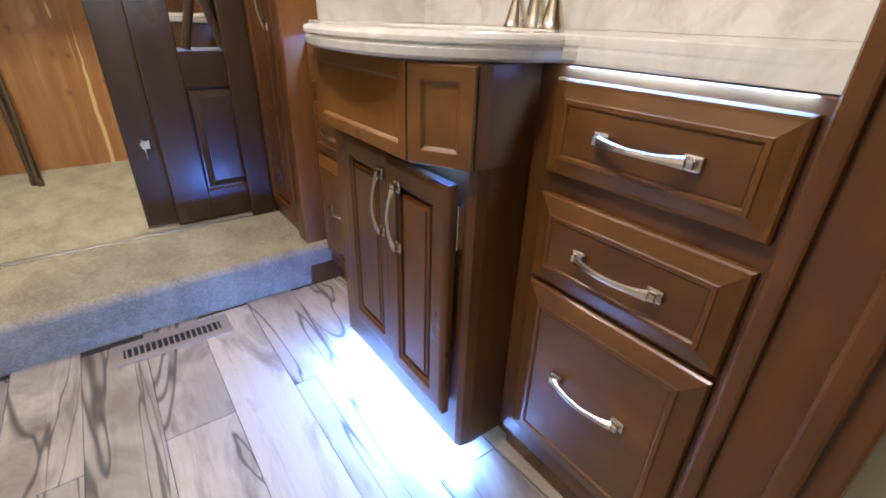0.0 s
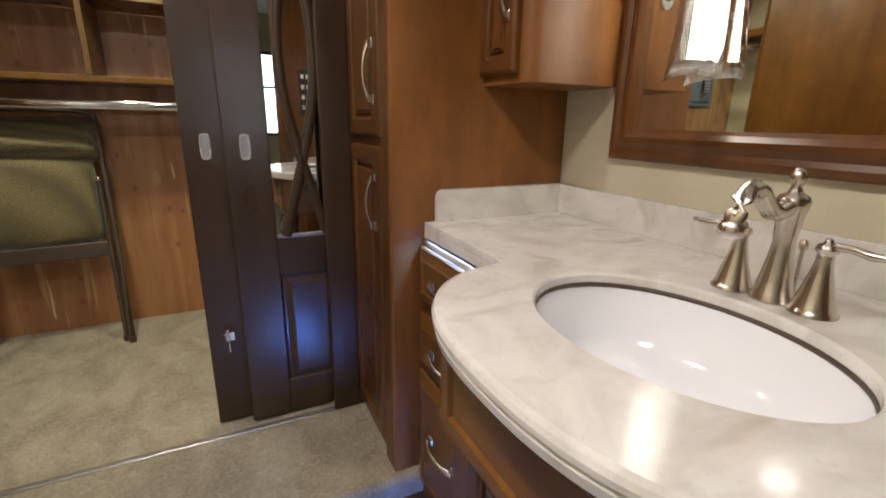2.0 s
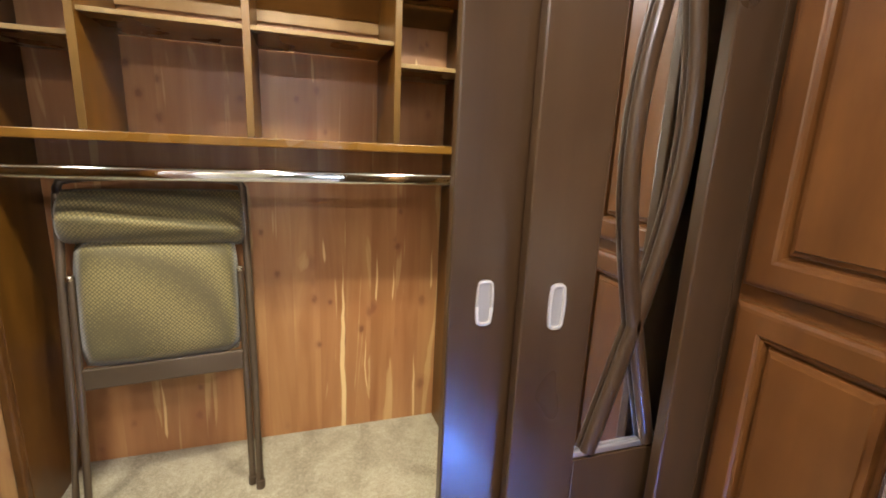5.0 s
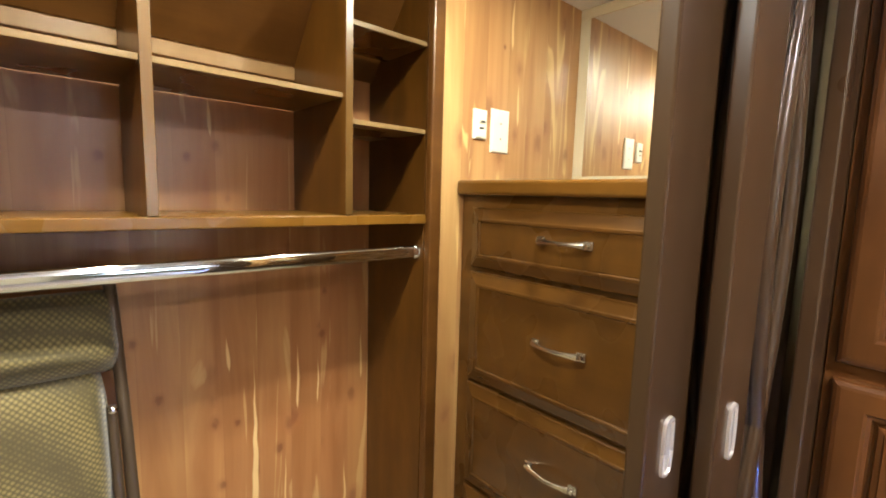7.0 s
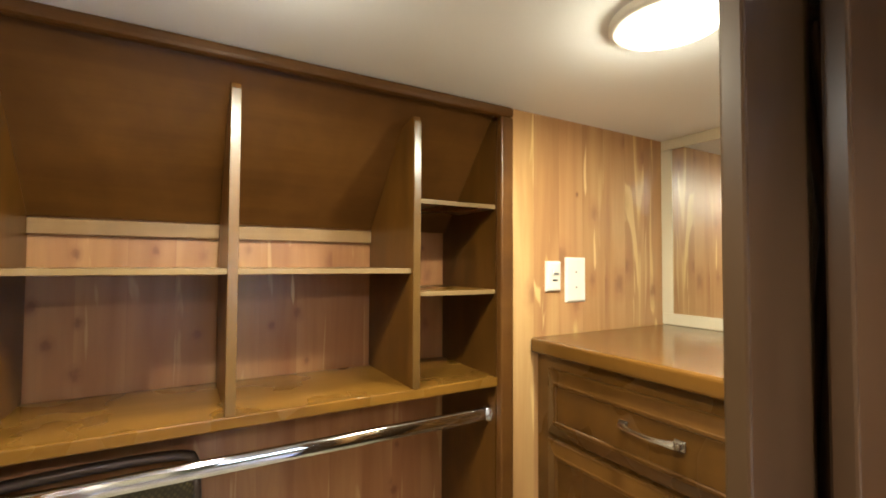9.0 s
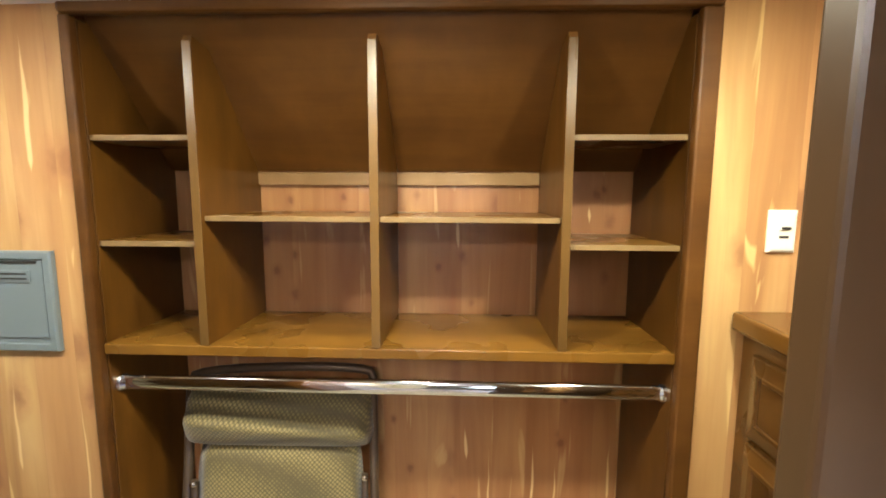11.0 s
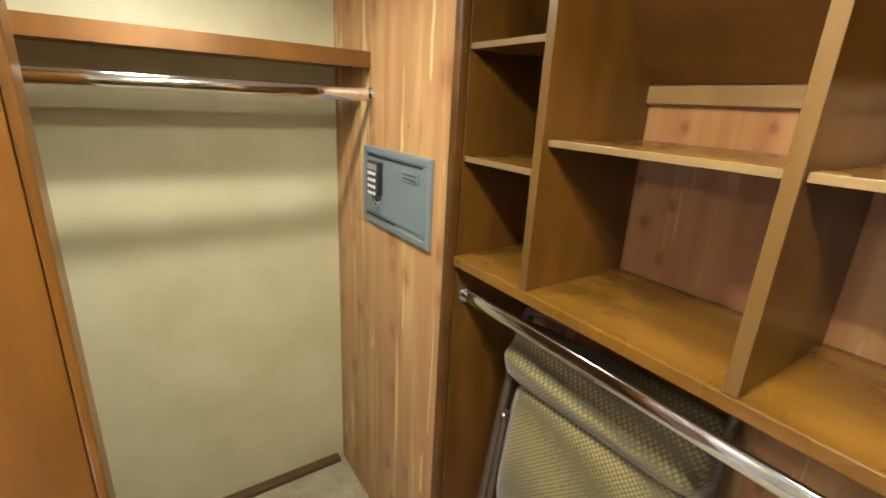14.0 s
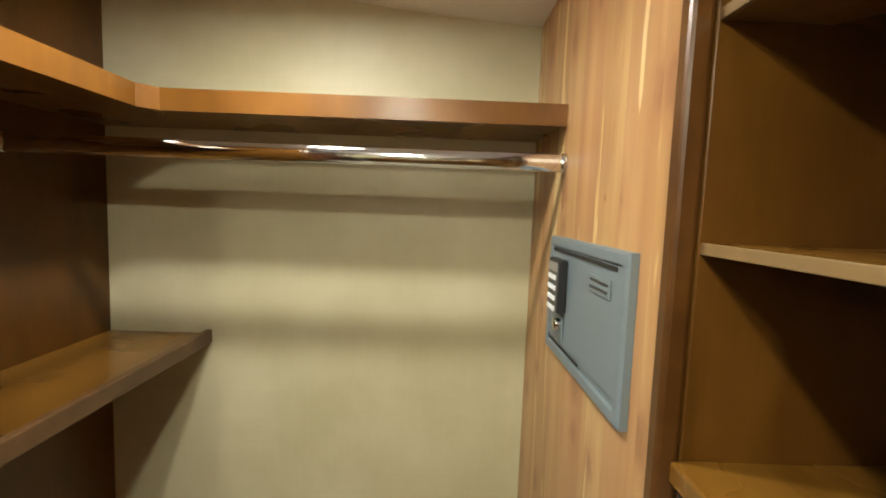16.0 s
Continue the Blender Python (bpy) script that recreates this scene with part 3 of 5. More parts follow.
slab("ceiling_bathroom", (-0.80, -0.70, CEIL_B), (XV + 0.05, 1.44, CEIL_B + 0.05), M_CEIL, "off-white bathroom ceiling")
slab("header_wall", (-0.74, 1.40, 1.955), (XV + 0.05, 1.44, 2.16), M_LIN, "brown wood header above closet opening")

# partition between the opening and the alcove, and the bathroom's far side
slab("partition", (-0.738, 1.23, 0.0), (-0.692, 1.937, 1.964), M_ORANGE, "honey-brown wood partition beside closet opening", 0.003)
slab("partition_edge_trim", (-0.742, 1.938, FLOOR2), (-0.687, 1.949, 1.964), M_ORANGE, "honey-brown edge strip of the partition", 0.003)
slab("wall_shower", (-0.80, -0.65, -0.05), (-0.735, 1.17, 2.2), M_PAPERB, "cream bathroom wall")
slab("shower_frame", (-0.735, 1.17, 0.0), (-0.695, 1.228, 2.1), M_WHITE, "white shower door frame", 0.006)
slab("wall_west_upper", (-0.80, 1.17, 1.966), (-0.69, 1.44, 2.2), M_PAPER, "cream wall above the partition")

# end stile of the vanity bay, entry wall and the bright room behind
slab("entry_stile", (0.50, -0.010, 0.0), (0.98, 0.122, 2.12), M_VAN, "dark brown wood entry door frame", 0.006)
slab("trim", (0.489, 0.096, 0.0), (0.4995, 0.118, 2.11), M_VAN, "rounded vertical moulding on the entry frame", 0.005)
slab("trim_inner", (0.487, 0.018, 0.0), (0.4995, 0.044, 2.11), M_VAN, "rounded vertical moulding on the entry frame", 0.006)
slab("entry_wall_side", (0.585, -0.65, -0.05), (0.98, -0.012, 2.12), M_PAPERB, "cream wall beside the entry")
slab("entry_wall_east", (0.62, -0.70, -0.05), (1.03, -0.65, 2.2), M_VAN, "brown wood wall beside the entry")
slab("entry_wall_west", (-0.80, -0.70, -0.05), (-0.42, -0.65, 2.2), M_PAPER, "cream wall beside the entry")
slab("entry_header", (-0.42, -0.70, 2.13), (0.62, -0.65, 2.2), M_VAN, "brown wood entry header")
slab("room_wall_west", (-2.25, -3.45, -0.05), (-2.2, -0.65, 2.4), M_PAPER, "cream wall of the room behind")
slab("room_wall_east", (1.6, -3.45, -0.05), (1.65, -0.65, 2.4), M_PAPER, "cream wall of the room behind")
slab("room_wall_north_w", (-2.2, -0.70, -0.05), (-0.80, -0.65, 2.4), M_PAPER, "cream wall of the room behind")
slab("room_wall_north_e", (1.03, -0.70, -0.05), (1.6, -0.65, 2.4), M_PAPER, "cream wall of the room behind")
slab("room_ceiling", (-2.25, -3.45, 2.4), (1.65, -0.65, 2.45), M_CEIL, "off-white ceiling of the room behind")
slab("room_header", (-0.80, -0.70, 2.2), (1.03, -0.65, 2.4), M_PAPER, "cream wall above the entry")
# far wall with a window opening
slab("room_wall_far_low", (-2.2, -3.45, -0.05), (1.6, -3.40, 0.9), M_PAPER, "cream wall of the room behind")
slab("room_wall_far_top", (-2.2, -3.45, 1.95), (1.6, -3.40, 2.4), M_PAPER, "cream wall of the room behind")
slab("room_wall_far_w", (-2.2, -3.45, 0.9), (0.10, -3.40, 1.95), M_PAPER, "cream wall of the room behind")
slab("room_wall_far_e", (1.30, -3.45, 0.9), (1.6, -3.40, 1.95), M_PAPER, "cream wall of the room behind")
win = thing("window_1", (0.70, -3.42, 0.9), "dark framed window with bright daylight outside", "window")
b = None
for lo, hi in (((0.10, -3.44, 0.9), (0.14, -3.39, 1.95)), ((1.26, -3.44, 0.9), (1.30, -3.39, 1.95)),
               ((0.14, -3.44, 0.9), (1.26, -3.39, 0.94)), ((0.14, -3.44, 1.91), (1.26, -3.39, 1.95)), ((0.68, -3.44, 0.94), (0.72, -3.39, 1.91)), ((0.14, -3.44, 1.50), (0.68, -3.39, 1.53)), ((0.72, -3.44, 1.50), (1.26, -3.39, 1.53))):
    b = box(lo, hi, 0.004, b)
part("window_frame", b, M_DOOR, win)
pane = part("pane", box((0.14, -3.425, 0.94), (1.26, -3.42, 1.91)), M_GLASS, win)
pane.visible_shadow = False
tagged(win, kind="structure")
single("backdrop", box((-6, -9.1, -2), (6, -9.0, 6)), M_DAY, "bright hazy daylight outside the window", kind="structure")

# closet door threshold track
b = box((-0.69, 1.778, FLOOR2), (0.39, 1.796, FLOOR2 + 0.007), 0.002)
single("threshold_track", b, M_ALU, "thin silver door track on the carpet", kind="structure")
slab("door_head_track", (-0.69, 1.806, 1.925), (0.54, 1.90, 1.964), M_DOOR, "dark brown sliding door head track", 0.003)
slab("door_jamb", (0.392, 1.782, FLOOR2 - 0.01), (0.478, 1.804, 1.964), M_DOOR, "dark brown closet door jamb", 0.003)
slab("jamb_return", (0.4785, 1.782, FLOOR2 - 0.01), (0.54, 1.81, 1.964), M_DOOR, "dark brown jamb beside linen cabinet", 0.002)

# recess trims: dark moulding at both sides and along the ceiling
slab("recess_trim", (-0.895, YP - 0.006, 0.1), (-0.872, YP + 0.018, CEIL - 0.026), M_SLOPE, "dark walnut moulding beside recess", 0.005)
slab("recess_trim", (0.352, YP - 0.006, 0.1), (0.3915, YP + 0.018, CEIL - 0.026), M_SLOPE, "dark walnut moulding beside recess", 0.005)
slab("ceiling_trim", (-0.895, YP - 0.010, CEIL - 0.026), (0.3915, YP + 0.020, CEIL), M_SLOPE, "dark walnut moulding along ceiling", 0.008)
slab("baseboard", (0.478, 1.418, 0.0), (0.615, 1.4285, 0.09), M_VAN, "dark wood base strip", 0.002)

# ---- recess shelving ----
CB = 1.262
cub = thing("cubby_unit", (-0.26, 2.75, 1.235), "dark walnut open cubby shelving built over the hanging rod", "shelving")
part("side_panel", box((-0.8945, YP + 0.019, 0.16), (-0.872, YB - 0.001, 1.935), 0.002), M_UPRIGHT_SHADED, cub)
part("side_panel", box((0.352, YP + 0.019, 0.16), (0.3915, YB - 0.001, 1.935), 0.002), M_UPRIGHT_SHADED, cub)
part("bottom_shelf", box((-0.8715, YP + 0.008, CB - 0.024), (0.3515, YB - 0.002, CB), 0.003), M_SHELF_LIT, cub)
# sloping back panel under the cap of the roof
SL_Y0, SL_Z0, SL_Y1, SL_Z1 = YB - 0.012, 1.648, YP + 0.03, 1.95


def slope_y(z):
    return SL_Y0 + (SL_Y1 - SL_Y0) * (z - SL_Z0) / (SL_Z1 - SL_Z0)


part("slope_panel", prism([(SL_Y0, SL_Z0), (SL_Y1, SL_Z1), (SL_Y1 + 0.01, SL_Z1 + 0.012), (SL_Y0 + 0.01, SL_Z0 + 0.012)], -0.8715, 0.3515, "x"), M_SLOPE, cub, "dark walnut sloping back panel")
part("ledge_strip", box((-0.637, YB - 0.016, 1.610), (0.108, YB - 0.001, 1.644), 0.002), M_LEDGE, cub, "pale wood ledge strip")


def divider(x, t=0.017):
    zt = 1.89
    pts = [(YP + 0.010, CB + 0.0005), (YB - 0.003, CB + 0.0005), (YB - 0.003, SL_Z0 - 0.002), (slope_y(zt) - 0.004, zt), (YP + 0.016, zt + 0.012), (YP + 0.010, zt - 0.01)]
    part("divider", prism(pts, x - t / 2, x + t / 2, "x"), M_UPRIGHT_SHADED, cub)
    # Paler strip paints the thin highlight along the upright's front edge.
    part("divider_edge", box((x - t / 2 - 0.0008, YP + 0.0075, CB + 0.001), (x + t / 2 + 0.0008, YP + 0.0095, zt), 0.001), M_EDGE_GLINT, cub, "pale front edge")


for x in (-0.646, -0.274, 0.117):
    divider(x)


def cub_shelf(x0, x1, z, depth):
    s = part("shelf", box((x0, YP + 0.026, z - 0.011), (x1, YP + 0.026 + depth, z), 0.001), M_SHELF_LIT, cub)
    part("edging", box((x0, YP + 0.021, z - 0.0113), (x1, YP + 0.0255, z + 0.0004), 0.001), M_EDGE, s, "pale front edge")


for x0, x1, z, d in ((-0.8715, -0.6555, 1.486, 0.262), (-0.8715, -0.6555, 1.708, 0.19), (0.126, 0.3515, 1.486, 0.262), (0.126, 0.3515, 1.708, 0.19),
                     (-0.637, -0.283, 1.541, 0.258), (-0.265, 0.108, 1.541, 0.258)):
    cub_shelf(x0, x1, z, d)

# ---- hanging rods ----


def hanging_rod(p0, p1, label, up=(0, 0, 1)):
    p0, p1 = Vector(p0), Vector(p1)
    r = thing("hanging_rod", (p0 + p1) / 2, label, "clothes rod")
    d = (p1 - p0).normalized()
    part("rod", tube([p0 + d * 0.004, p1 - d * 0.004], 0.0175, 20, None, 0.5), M_CHROME_COOL, r, smooth=True)
    for p, s in ((p0, 1), (p1, -1)):
        q = d.to_track_quat("Z", "Y").to_matrix().to_4x4()
        bm = lathe([(0.0195, -0.0), (0.0195, 0.003 * s), (0.0188, 0.004 * s), (0.0188, 0.007 * s), (0.0180, 0.008 * s)], 20, Matrix.Translation(p) @ q)
        f = part("socket_flange", bm, M_CHROME_COOL, r, smooth=False)
        for k in (-1, 1):
            part("screw", lathe([(0.0035, 0.003 * s), (0.003, 0.006 * s)], 8, Matrix.Translation(p + Vector((0, 0, 0.0165 * k))) @ q), M_NICKEL, f)


hanging_rod((-0.8715, 2.650, 1.158), (0.3515, 2.650, 1.158), "polished chrome oval rod under cubby shelf")
hanging_rod((-1.285, 1.552, 1.604), (-1.285, YP - 0.001, 1.604), "polished chrome oval rod under the alcove shelf")

# ---- alcove shelves ----
sh = thing("corner_shelf", (-1.40, 2.05, 1.69), "honey-brown wood L-shaped shelf on closet walls", "shelf")
b = prism([(XW + 0.001, YP - 0.001), (-1.298, YP - 0.001), (-1.298, 1.84), (-1.262, 1.81), (-0.745, 1.81), (-0.745, 1.552), (XW + 0.001, 1.552)], 1.682, 1.710)
part("shelf_board", b, M_SHELF_LIT, sh)
b = prism([(-1.2975, YP - 0.001), (-1.2895, YP - 0.001), (-1.2895, 1.844), (-1.2595, 1.8185), (-0.745, 1.8185), (-0.745, 1.8105), (-1.2625, 1.8105), (-1.2975, 1.840)], 1.673, 1.714)
part("edge_band", b, M_ORANGE, sh, "honey-brown front edge")


def side_shelf(z):
    s = thing("side_shelf", (-1.15, 1.64, z - 0.02), "brown wood shelf with raised front lip", "shelf", "shelves in the alcove")
    part("shelf_board", box((XW + 0.001, 1.552, z - 0.02), (-0.741, 1.790, z), 0.002), M_SHELF_LIT, s)
    part("front_lip", box((XW + 0.001, 1.7905, z - 0.024), (-0.741, 1.806, z + 0.010), 0.003), M_TRIMB, s, "darker raised front lip")


for z in (1.178, 0.628):
    side_shelf(z)

# ---- ceiling lamps ----


def ceiling_lamp(x, y, z, r=0.095):
    l = thing("ceiling_light", (x, y, z), "round flush white ceiling light, switched on", "ceiling light", "ceiling lights")
    part("rim", lathe([(r, 0.0), (r, -0.010), (r - 0.006, -0.015), (r - 0.014, -0.015), (r - 0.014, 0.0)], 40, Matrix.Translation((x, y, z))), M_WHITE, l, smooth=True)
    part("diffuser", lathe([(r - 0.015, -0.006), (r - 0.016, -0.013), (r - 0.04, -0.018), (0.002, -0.020)], 40, Matrix.Translation((x, y, z))), M_LAMP, l, "glowing frosted diffuser", smooth=True)


ceiling_lamp(*LAMP_A, CEIL)
ceiling_lamp(*LAMP_C, CEIL)
ceiling_lamp(*LAMP_B, ceiling_z(*LAMP_B))
for lx, ly, watts in BATH_LAMPS:
    ceiling_lamp(lx, ly, CEIL_B, 0.085)

# ---- dresser and its mirror ----
dr = thing("dresser", (0.75, 2.26, FLOOR2), "dark walnut built-in dresser with moulded drawers", "dresser")
part("body", box((0.478, 1.93, FLOOR2), (XE - 0.001, YP - 0.001, 1.318), 0.002), M_DRESS, dr)
part("top", box((0.450, 1.92, 1.3185), (XE - 0.001, YP - 0.001, 1.358), 0.008, None, 3), M_DTOP, dr, "rounded wooden top")
for z0, z1 in ((1.120, 1.285), (0.800, 1.108), (0.485, 0.788), (0.205, 0.473)):
    moulded_front("drawer", dr, (0.4775, 2.2475, (z0 + z1) / 2), 0.605, z1 - z0, FACE_MX, M_DRESS, M_NICKEL, label="moulded walnut drawer front", slab=True, handle_at=(0.0, 0.012))

mi = thing("wall_mirror", (XE, 2.22, 1.36), "frameless closet mirror in a pale cream surround", "mirror")
b = None
for lo, hi in (((XE - 0.012, 1.93, 1.3595), (XE - 0.0005, YP - 0.001, 1.395)), ((XE - 0.012, 2.562, 1.3955), (XE - 0.0005, YP - 0.001, 1.930)),
               ((XE - 0.012, 1.93, 1.9305), (XE - 0.0005, YP - 0.001, CEIL - 0.001)), ((XE - 0.012, 1.93, 1.3955), (XE - 0.0005, 1.97, 1.930))):
    b = box(lo, hi, 0.001, b)
part("surround", b, M_MDF, mi)
part("glass", box((XE - 0.009, 1.9705, 1.3955), (XE - 0.003, 2.5615, 1.9299)), M_MIRROR, mi, "clear mirror glass")

# ---- switch plates ----
pl = thing("switch_plate", (0.618, YP, 1.445), "white plastic outlet cover plate on cedar wall", "wall plate", "wall plates")
b = rings_panel(0.078, 0.127, ((0, 0), (0, 0.003), (0.004, 0.006), (0.006, 0.0065)))
b.transform(Matrix.Translation((0.618, YP, 1.509)) @ FACE_MY)
part("plate", b, M_WHITE, pl)
for dz in (0.022, -0.022):
    part("screw", lathe([(0.0032, 0.006), (0.0028, 0.0078)], 10, Matrix.Translation((0.618, YP, 1.509 + dz)) @ FACE_MY), M_TAUPE, pl)
sw = thing("light_switch", (0.531, YP, 1.477), "small white rocker light switch on cedar wall", "light switch", "wall plates")
b = rings_panel(0.052, 0.083, ((0, 0), (0, 0.006), (0.004, 0.010), (0.008, 0.011)))
b.transform(Matrix.Translation((0.531, YP, 1.5195)) @ FACE_MY)
part("plate", b, M_WHITE, sw)
part("rocker", box((0.521, YP - 0.016, 1.522), (0.541, YP - 0.0112, 1.540), 0.003), M_WHITE, sw)
for dz in (0.0, 0.018):
    part("slot", box((0.523, YP - 0.0172 if dz else YP - 0.0122, 1.506 + dz), (0.541, YP - 0.0105, 1.511 + dz), 0.001), M_SAFE_D, sw, "dark switch slot")

# ---- safe ----
S0, S1, Z0, Z1 = -1.310, -0.953, 1.250, 1.467
sf = thing("wall_safe", ((S0 + S1) / 2, YP, Z0), "blue-grey steel wall safe with keypad and knob", "safe")
b = rings_panel(S1 - S0, Z1 - Z0, ((0, 0), (0, 0.010), (0.003, 0.014), (0.016, 0.014), (0.0175, 0.009)))
cs = Matrix.Translation(((S0 + S1) / 2, YP, (Z0 + Z1) / 2)) @ FACE_MY
b.transform(cs)
part("rim", b, M_SAFE, sf)
door = part("door", box((S0 + 0.019, YP - 0.0125, Z0 + 0.030), (S1 - 0.019, YP - 0.0095, Z1 - 0.020), 0.001), M_SAFE, sf, "blue-grey steel door")
part("slot", box((S0 + 0.03, YP - 0.0145, Z1 - 0.026), (S1 - 0.03, YP - 0.0128, Z1 - 0.0205)), M_BLACK, door, "dark gap above the door")
part("slot", box((S0 + 0.02, YP - 0.0145, Z0 + 0.024), (S0 + 0.20, YP - 0.0128, Z0 + 0.0275)), M_BLACK, door)
kp = part("keypad", box((S0 + 0.056, YP - 0.029, Z0 + 0.088), (S0 + 0.122, YP - 0.013, Z1 - 0.036), 0.003), M_SAFE_D, door, "black keypad")
for r in range(4):
    for c in range(3):
        x, z = S0 + 0.072 + 0.017 * c, Z1 - 0.068 - 0.018 * r
        part("key", box((x - 0.0050, YP - 0.0325, z - 0.0045), (x + 0.0050, YP - 0.0292, z + 0.0045), 0.002), M_KEY, kp)
part("display", box((S0 + 0.061, YP - 0.0305, Z1 - 0.058), (S0 + 0.117, YP - 0.0292, Z1 - 0.042), 0.001), M_PAN, kp, "grey display window")
part("lock_plate", box((S0 + 0.048, YP - 0.016, Z0 + 0.036), (S0 + 0.116, YP - 0.013, Z0 + 0.082), 0.002), M_SAFE, door)
part("knob", lathe([(0.011, 0.016), (0.011, 0.024), (0.0095, 0.028), (0.006, 0.029)], 16, Matrix.Translation((S0 + 0.101, YP, Z0 + 0.066)) @ FACE_MY), M_CHROME_COOL, door, "chrome turning knob", smooth=True)
part("badge", box((S1 - 0.125, YP - 0.0155, Z1 - 0.066), (S1 - 0.045, YP - 0.013, Z1 - 0.040), 0.001), M_SAFE, door, "small maker's badge")
for k in (0, 1):
    part("lettering", box((S1 - 0.118, YP - 0.0165, Z1 - 0.0495 - 0.010 * k), (S1 - 0.052, YP - 0.0157, Z1 - 0.046 - 0.010 * k)), M_SAFE_D, door)

# ---- sliding doors ----


def pull_cup(x, y, z, parent):
    """An oval flush pull: rounded rim with a recessed pan."""
    def oval(w, h, d, n=28):
        pts = []
        for i in range(n):
            a = 2 * math.pi * i / n
            ca, sa = math.cos(a), math.sin(a)
            pts.append((x + w * math.copysign(abs(ca) ** 0.7, ca), y - d, z + (h - w) * math.copysign(min(1, abs(sa) * 1.6), sa) + w * sa))
        return pts
    for rings, mat, name in ((((0.0142, 0.0355, 0.0), (0.0135, 0.0348, 0.0035), (0.0100, 0.0312, 0.004), (0.0088, 0.0300, 0.0012)), M_PULL, "pull_cup"), (((0.0088, 0.0300, 0.0011), (0.0066, 0.026, 0.0004), (0.0035, 0.018, 0.0003)), M_PAN, "pan")):
        b = bmesh.new()
        loops = [[b.verts.new(p) for p in oval(w, h, d)] for w, h, d in rings]
        for a, c in zip(loops, loops[1:]):
            for i in range(len(a)):
                b.faces.new((a[i], a[(i + 1) % len(a)], c[(i + 1) % len(a)], c[i]))
        if name == "pan":
            b.faces.new(loops[-1])
        cup = part(name, b, mat, parent if name == "pull_cup" else cup, "pale oval flush pull" if name == "pull_cup" else "grey recessed pan")


ZD0, ZD1 = FLOOR2 + 0.008, 1.922


def sliding_door(x0, x1, y0, label):
    """Stile-and-rail door, a mirror with crossing curved mouldings above and a raised panel below."""
    d = thing("sliding_door", ((x0 + x1) / 2, y0 + 0.016, ZD0), label, "sliding door", "closet sliding doors")
    y1 = y0 + 0.021
    st = 0.118
    part("stile", box((x0, y0, ZD0), (x0 + st, y1, ZD1), 0.003), M_DOOR, d)
    part("stile", box((x1 - st, y0, ZD0), (x1, y1, ZD1), 0.003), M_DOOR, d)
    for z0, z1 in ((ZD0, 0.285), (0.655, 0.768), (1.80, ZD1)):
        part("rail", box((x0 + st + 0.0005, y0 + 0.001, z0), (x1 - st - 0.0005, y1 - 0.001, z1), 0.002), M_DOOR, d)
    w = x1 - x0 - 2 * st
    b = rings_panel(w - 0.001, 0.655 - 0.285 - 0.001, ((0, 0), (0, 0.010), (0.006, 0.004), (0.012, 0.004), (0.030, 0.011), (0.034, 0.012)))
    b.transform(Matrix.Translation(((x0 + x1) / 2, y0 + 0.015, 0.47)) @ FACE_MY)
    part("lower_panel", b, M_DOOR, d)
    g = part("mirror_panel", box((x0 + st + 0.001, y0 + 0.012, 0.7685), (x1 - st - 0.001, y0 + 0.017, 1.7995)), M_MIRROR, d, "mirror panel behind curved mouldings")
    cx, zc = (x0 + x1) / 2 - 0.006, 0.995
    for s in (-1, 1):
        pts = []
        for i in range(41):
            z = 0.776 + (1.795 - 0.776) * i / 40
            k = (z - zc) / (1.59 - zc)
            off = 0.048 * math.sin(math.pi * k) if 0 <= k <= 1 else 0.165 * (k if k < 0 else 1 - k)
            pts.append((cx + s * off, y0 + 0.006, z))
        part("curved_moulding", tube(pts, 0.0095, 10, None, 1.5, (0, 1, 0)), M_DOOR, d, "curved crossing moulding", smooth=True)
    for z in (0.775, 1.793):
        part("bead", box((x0 + st + 0.001, y0 + 0.004, z - 0.0055), (x1 - st - 0.001, y0 + 0.0118, z + 0.0055), 0.002), M_ALU if z < 1 else M_DOOR, d)
    pull_cup(x0 + 0.055, y0, 1.040, d)
    return d


DX1, DX2 = 0.137, 0.038
front = sliding_door(DX1, DX1 + 0.427, 1.823, "dark espresso sliding closet door with mirror, pushed open")
rear = sliding_door(DX2, DX2 + 0.427, 1.858, "dark espresso sliding closet door behind, pushed open")
lk = part("lock", lathe([(0.013, 0), (0.013, 0.006), (0.010, 0.009), (0.004, 0.010)], 18, Matrix.Translation((DX2 + 0.055, 1.858, 0.478)) @ FACE_MY), M_CHROME_COOL, rear, "chrome lock with a key in it")
part("key", box((DX2 + 0.0535, 1.834, 0.425), (DX2 + 0.0575, 1.8365, 0.482), 0.001), M_CHROME_COOL, lk)
part("key_bow", box((DX2 + 0.047, 1.835, 0.462), (DX2 + 0.073, 1.8385, 0.490), 0.003), M_CHROME_COOL, lk)

# ---- linen cabinet ----
ln = thing("linen_cabinet", (0.73, 1.57, 0.0), "tall brown wood linen cabinet with two doors", "cabinet")
part("side_panel", box((0.478, YL, 0.0), (XV - 0.001, YL + 0.0185, 2.10), 0.002), M_LIN, ln, "plain brown wood side panel")
part("body", box((0.492, YL + 0.019, FLOOR2 - 0.01), (XV - 0.001, 1.781, 1.954), 0.002), M_VAN, ln)
part("face_stile", box((0.478, YL + 0.0005 + 0.0185, FLOOR2 - 0.01), (0.4915, 1.508, 1.954), 0.002), M_VAN, ln)
for z0, z1, hz in ((1.078, 1.88, -0.275), (0.215, 1.052, 0.275)):
    z, h = (z0 + z1) / 2, z1 - z0
    moulded_front("cabinet_door", ln, (0.4915, 1.640, z), 0.256, h, FACE_MX, M_VAN, M_NICKEL, True, "moulded brown wood door", handle_at=(0.103, (1.228 if z0 > 1 else 0.915) - z))

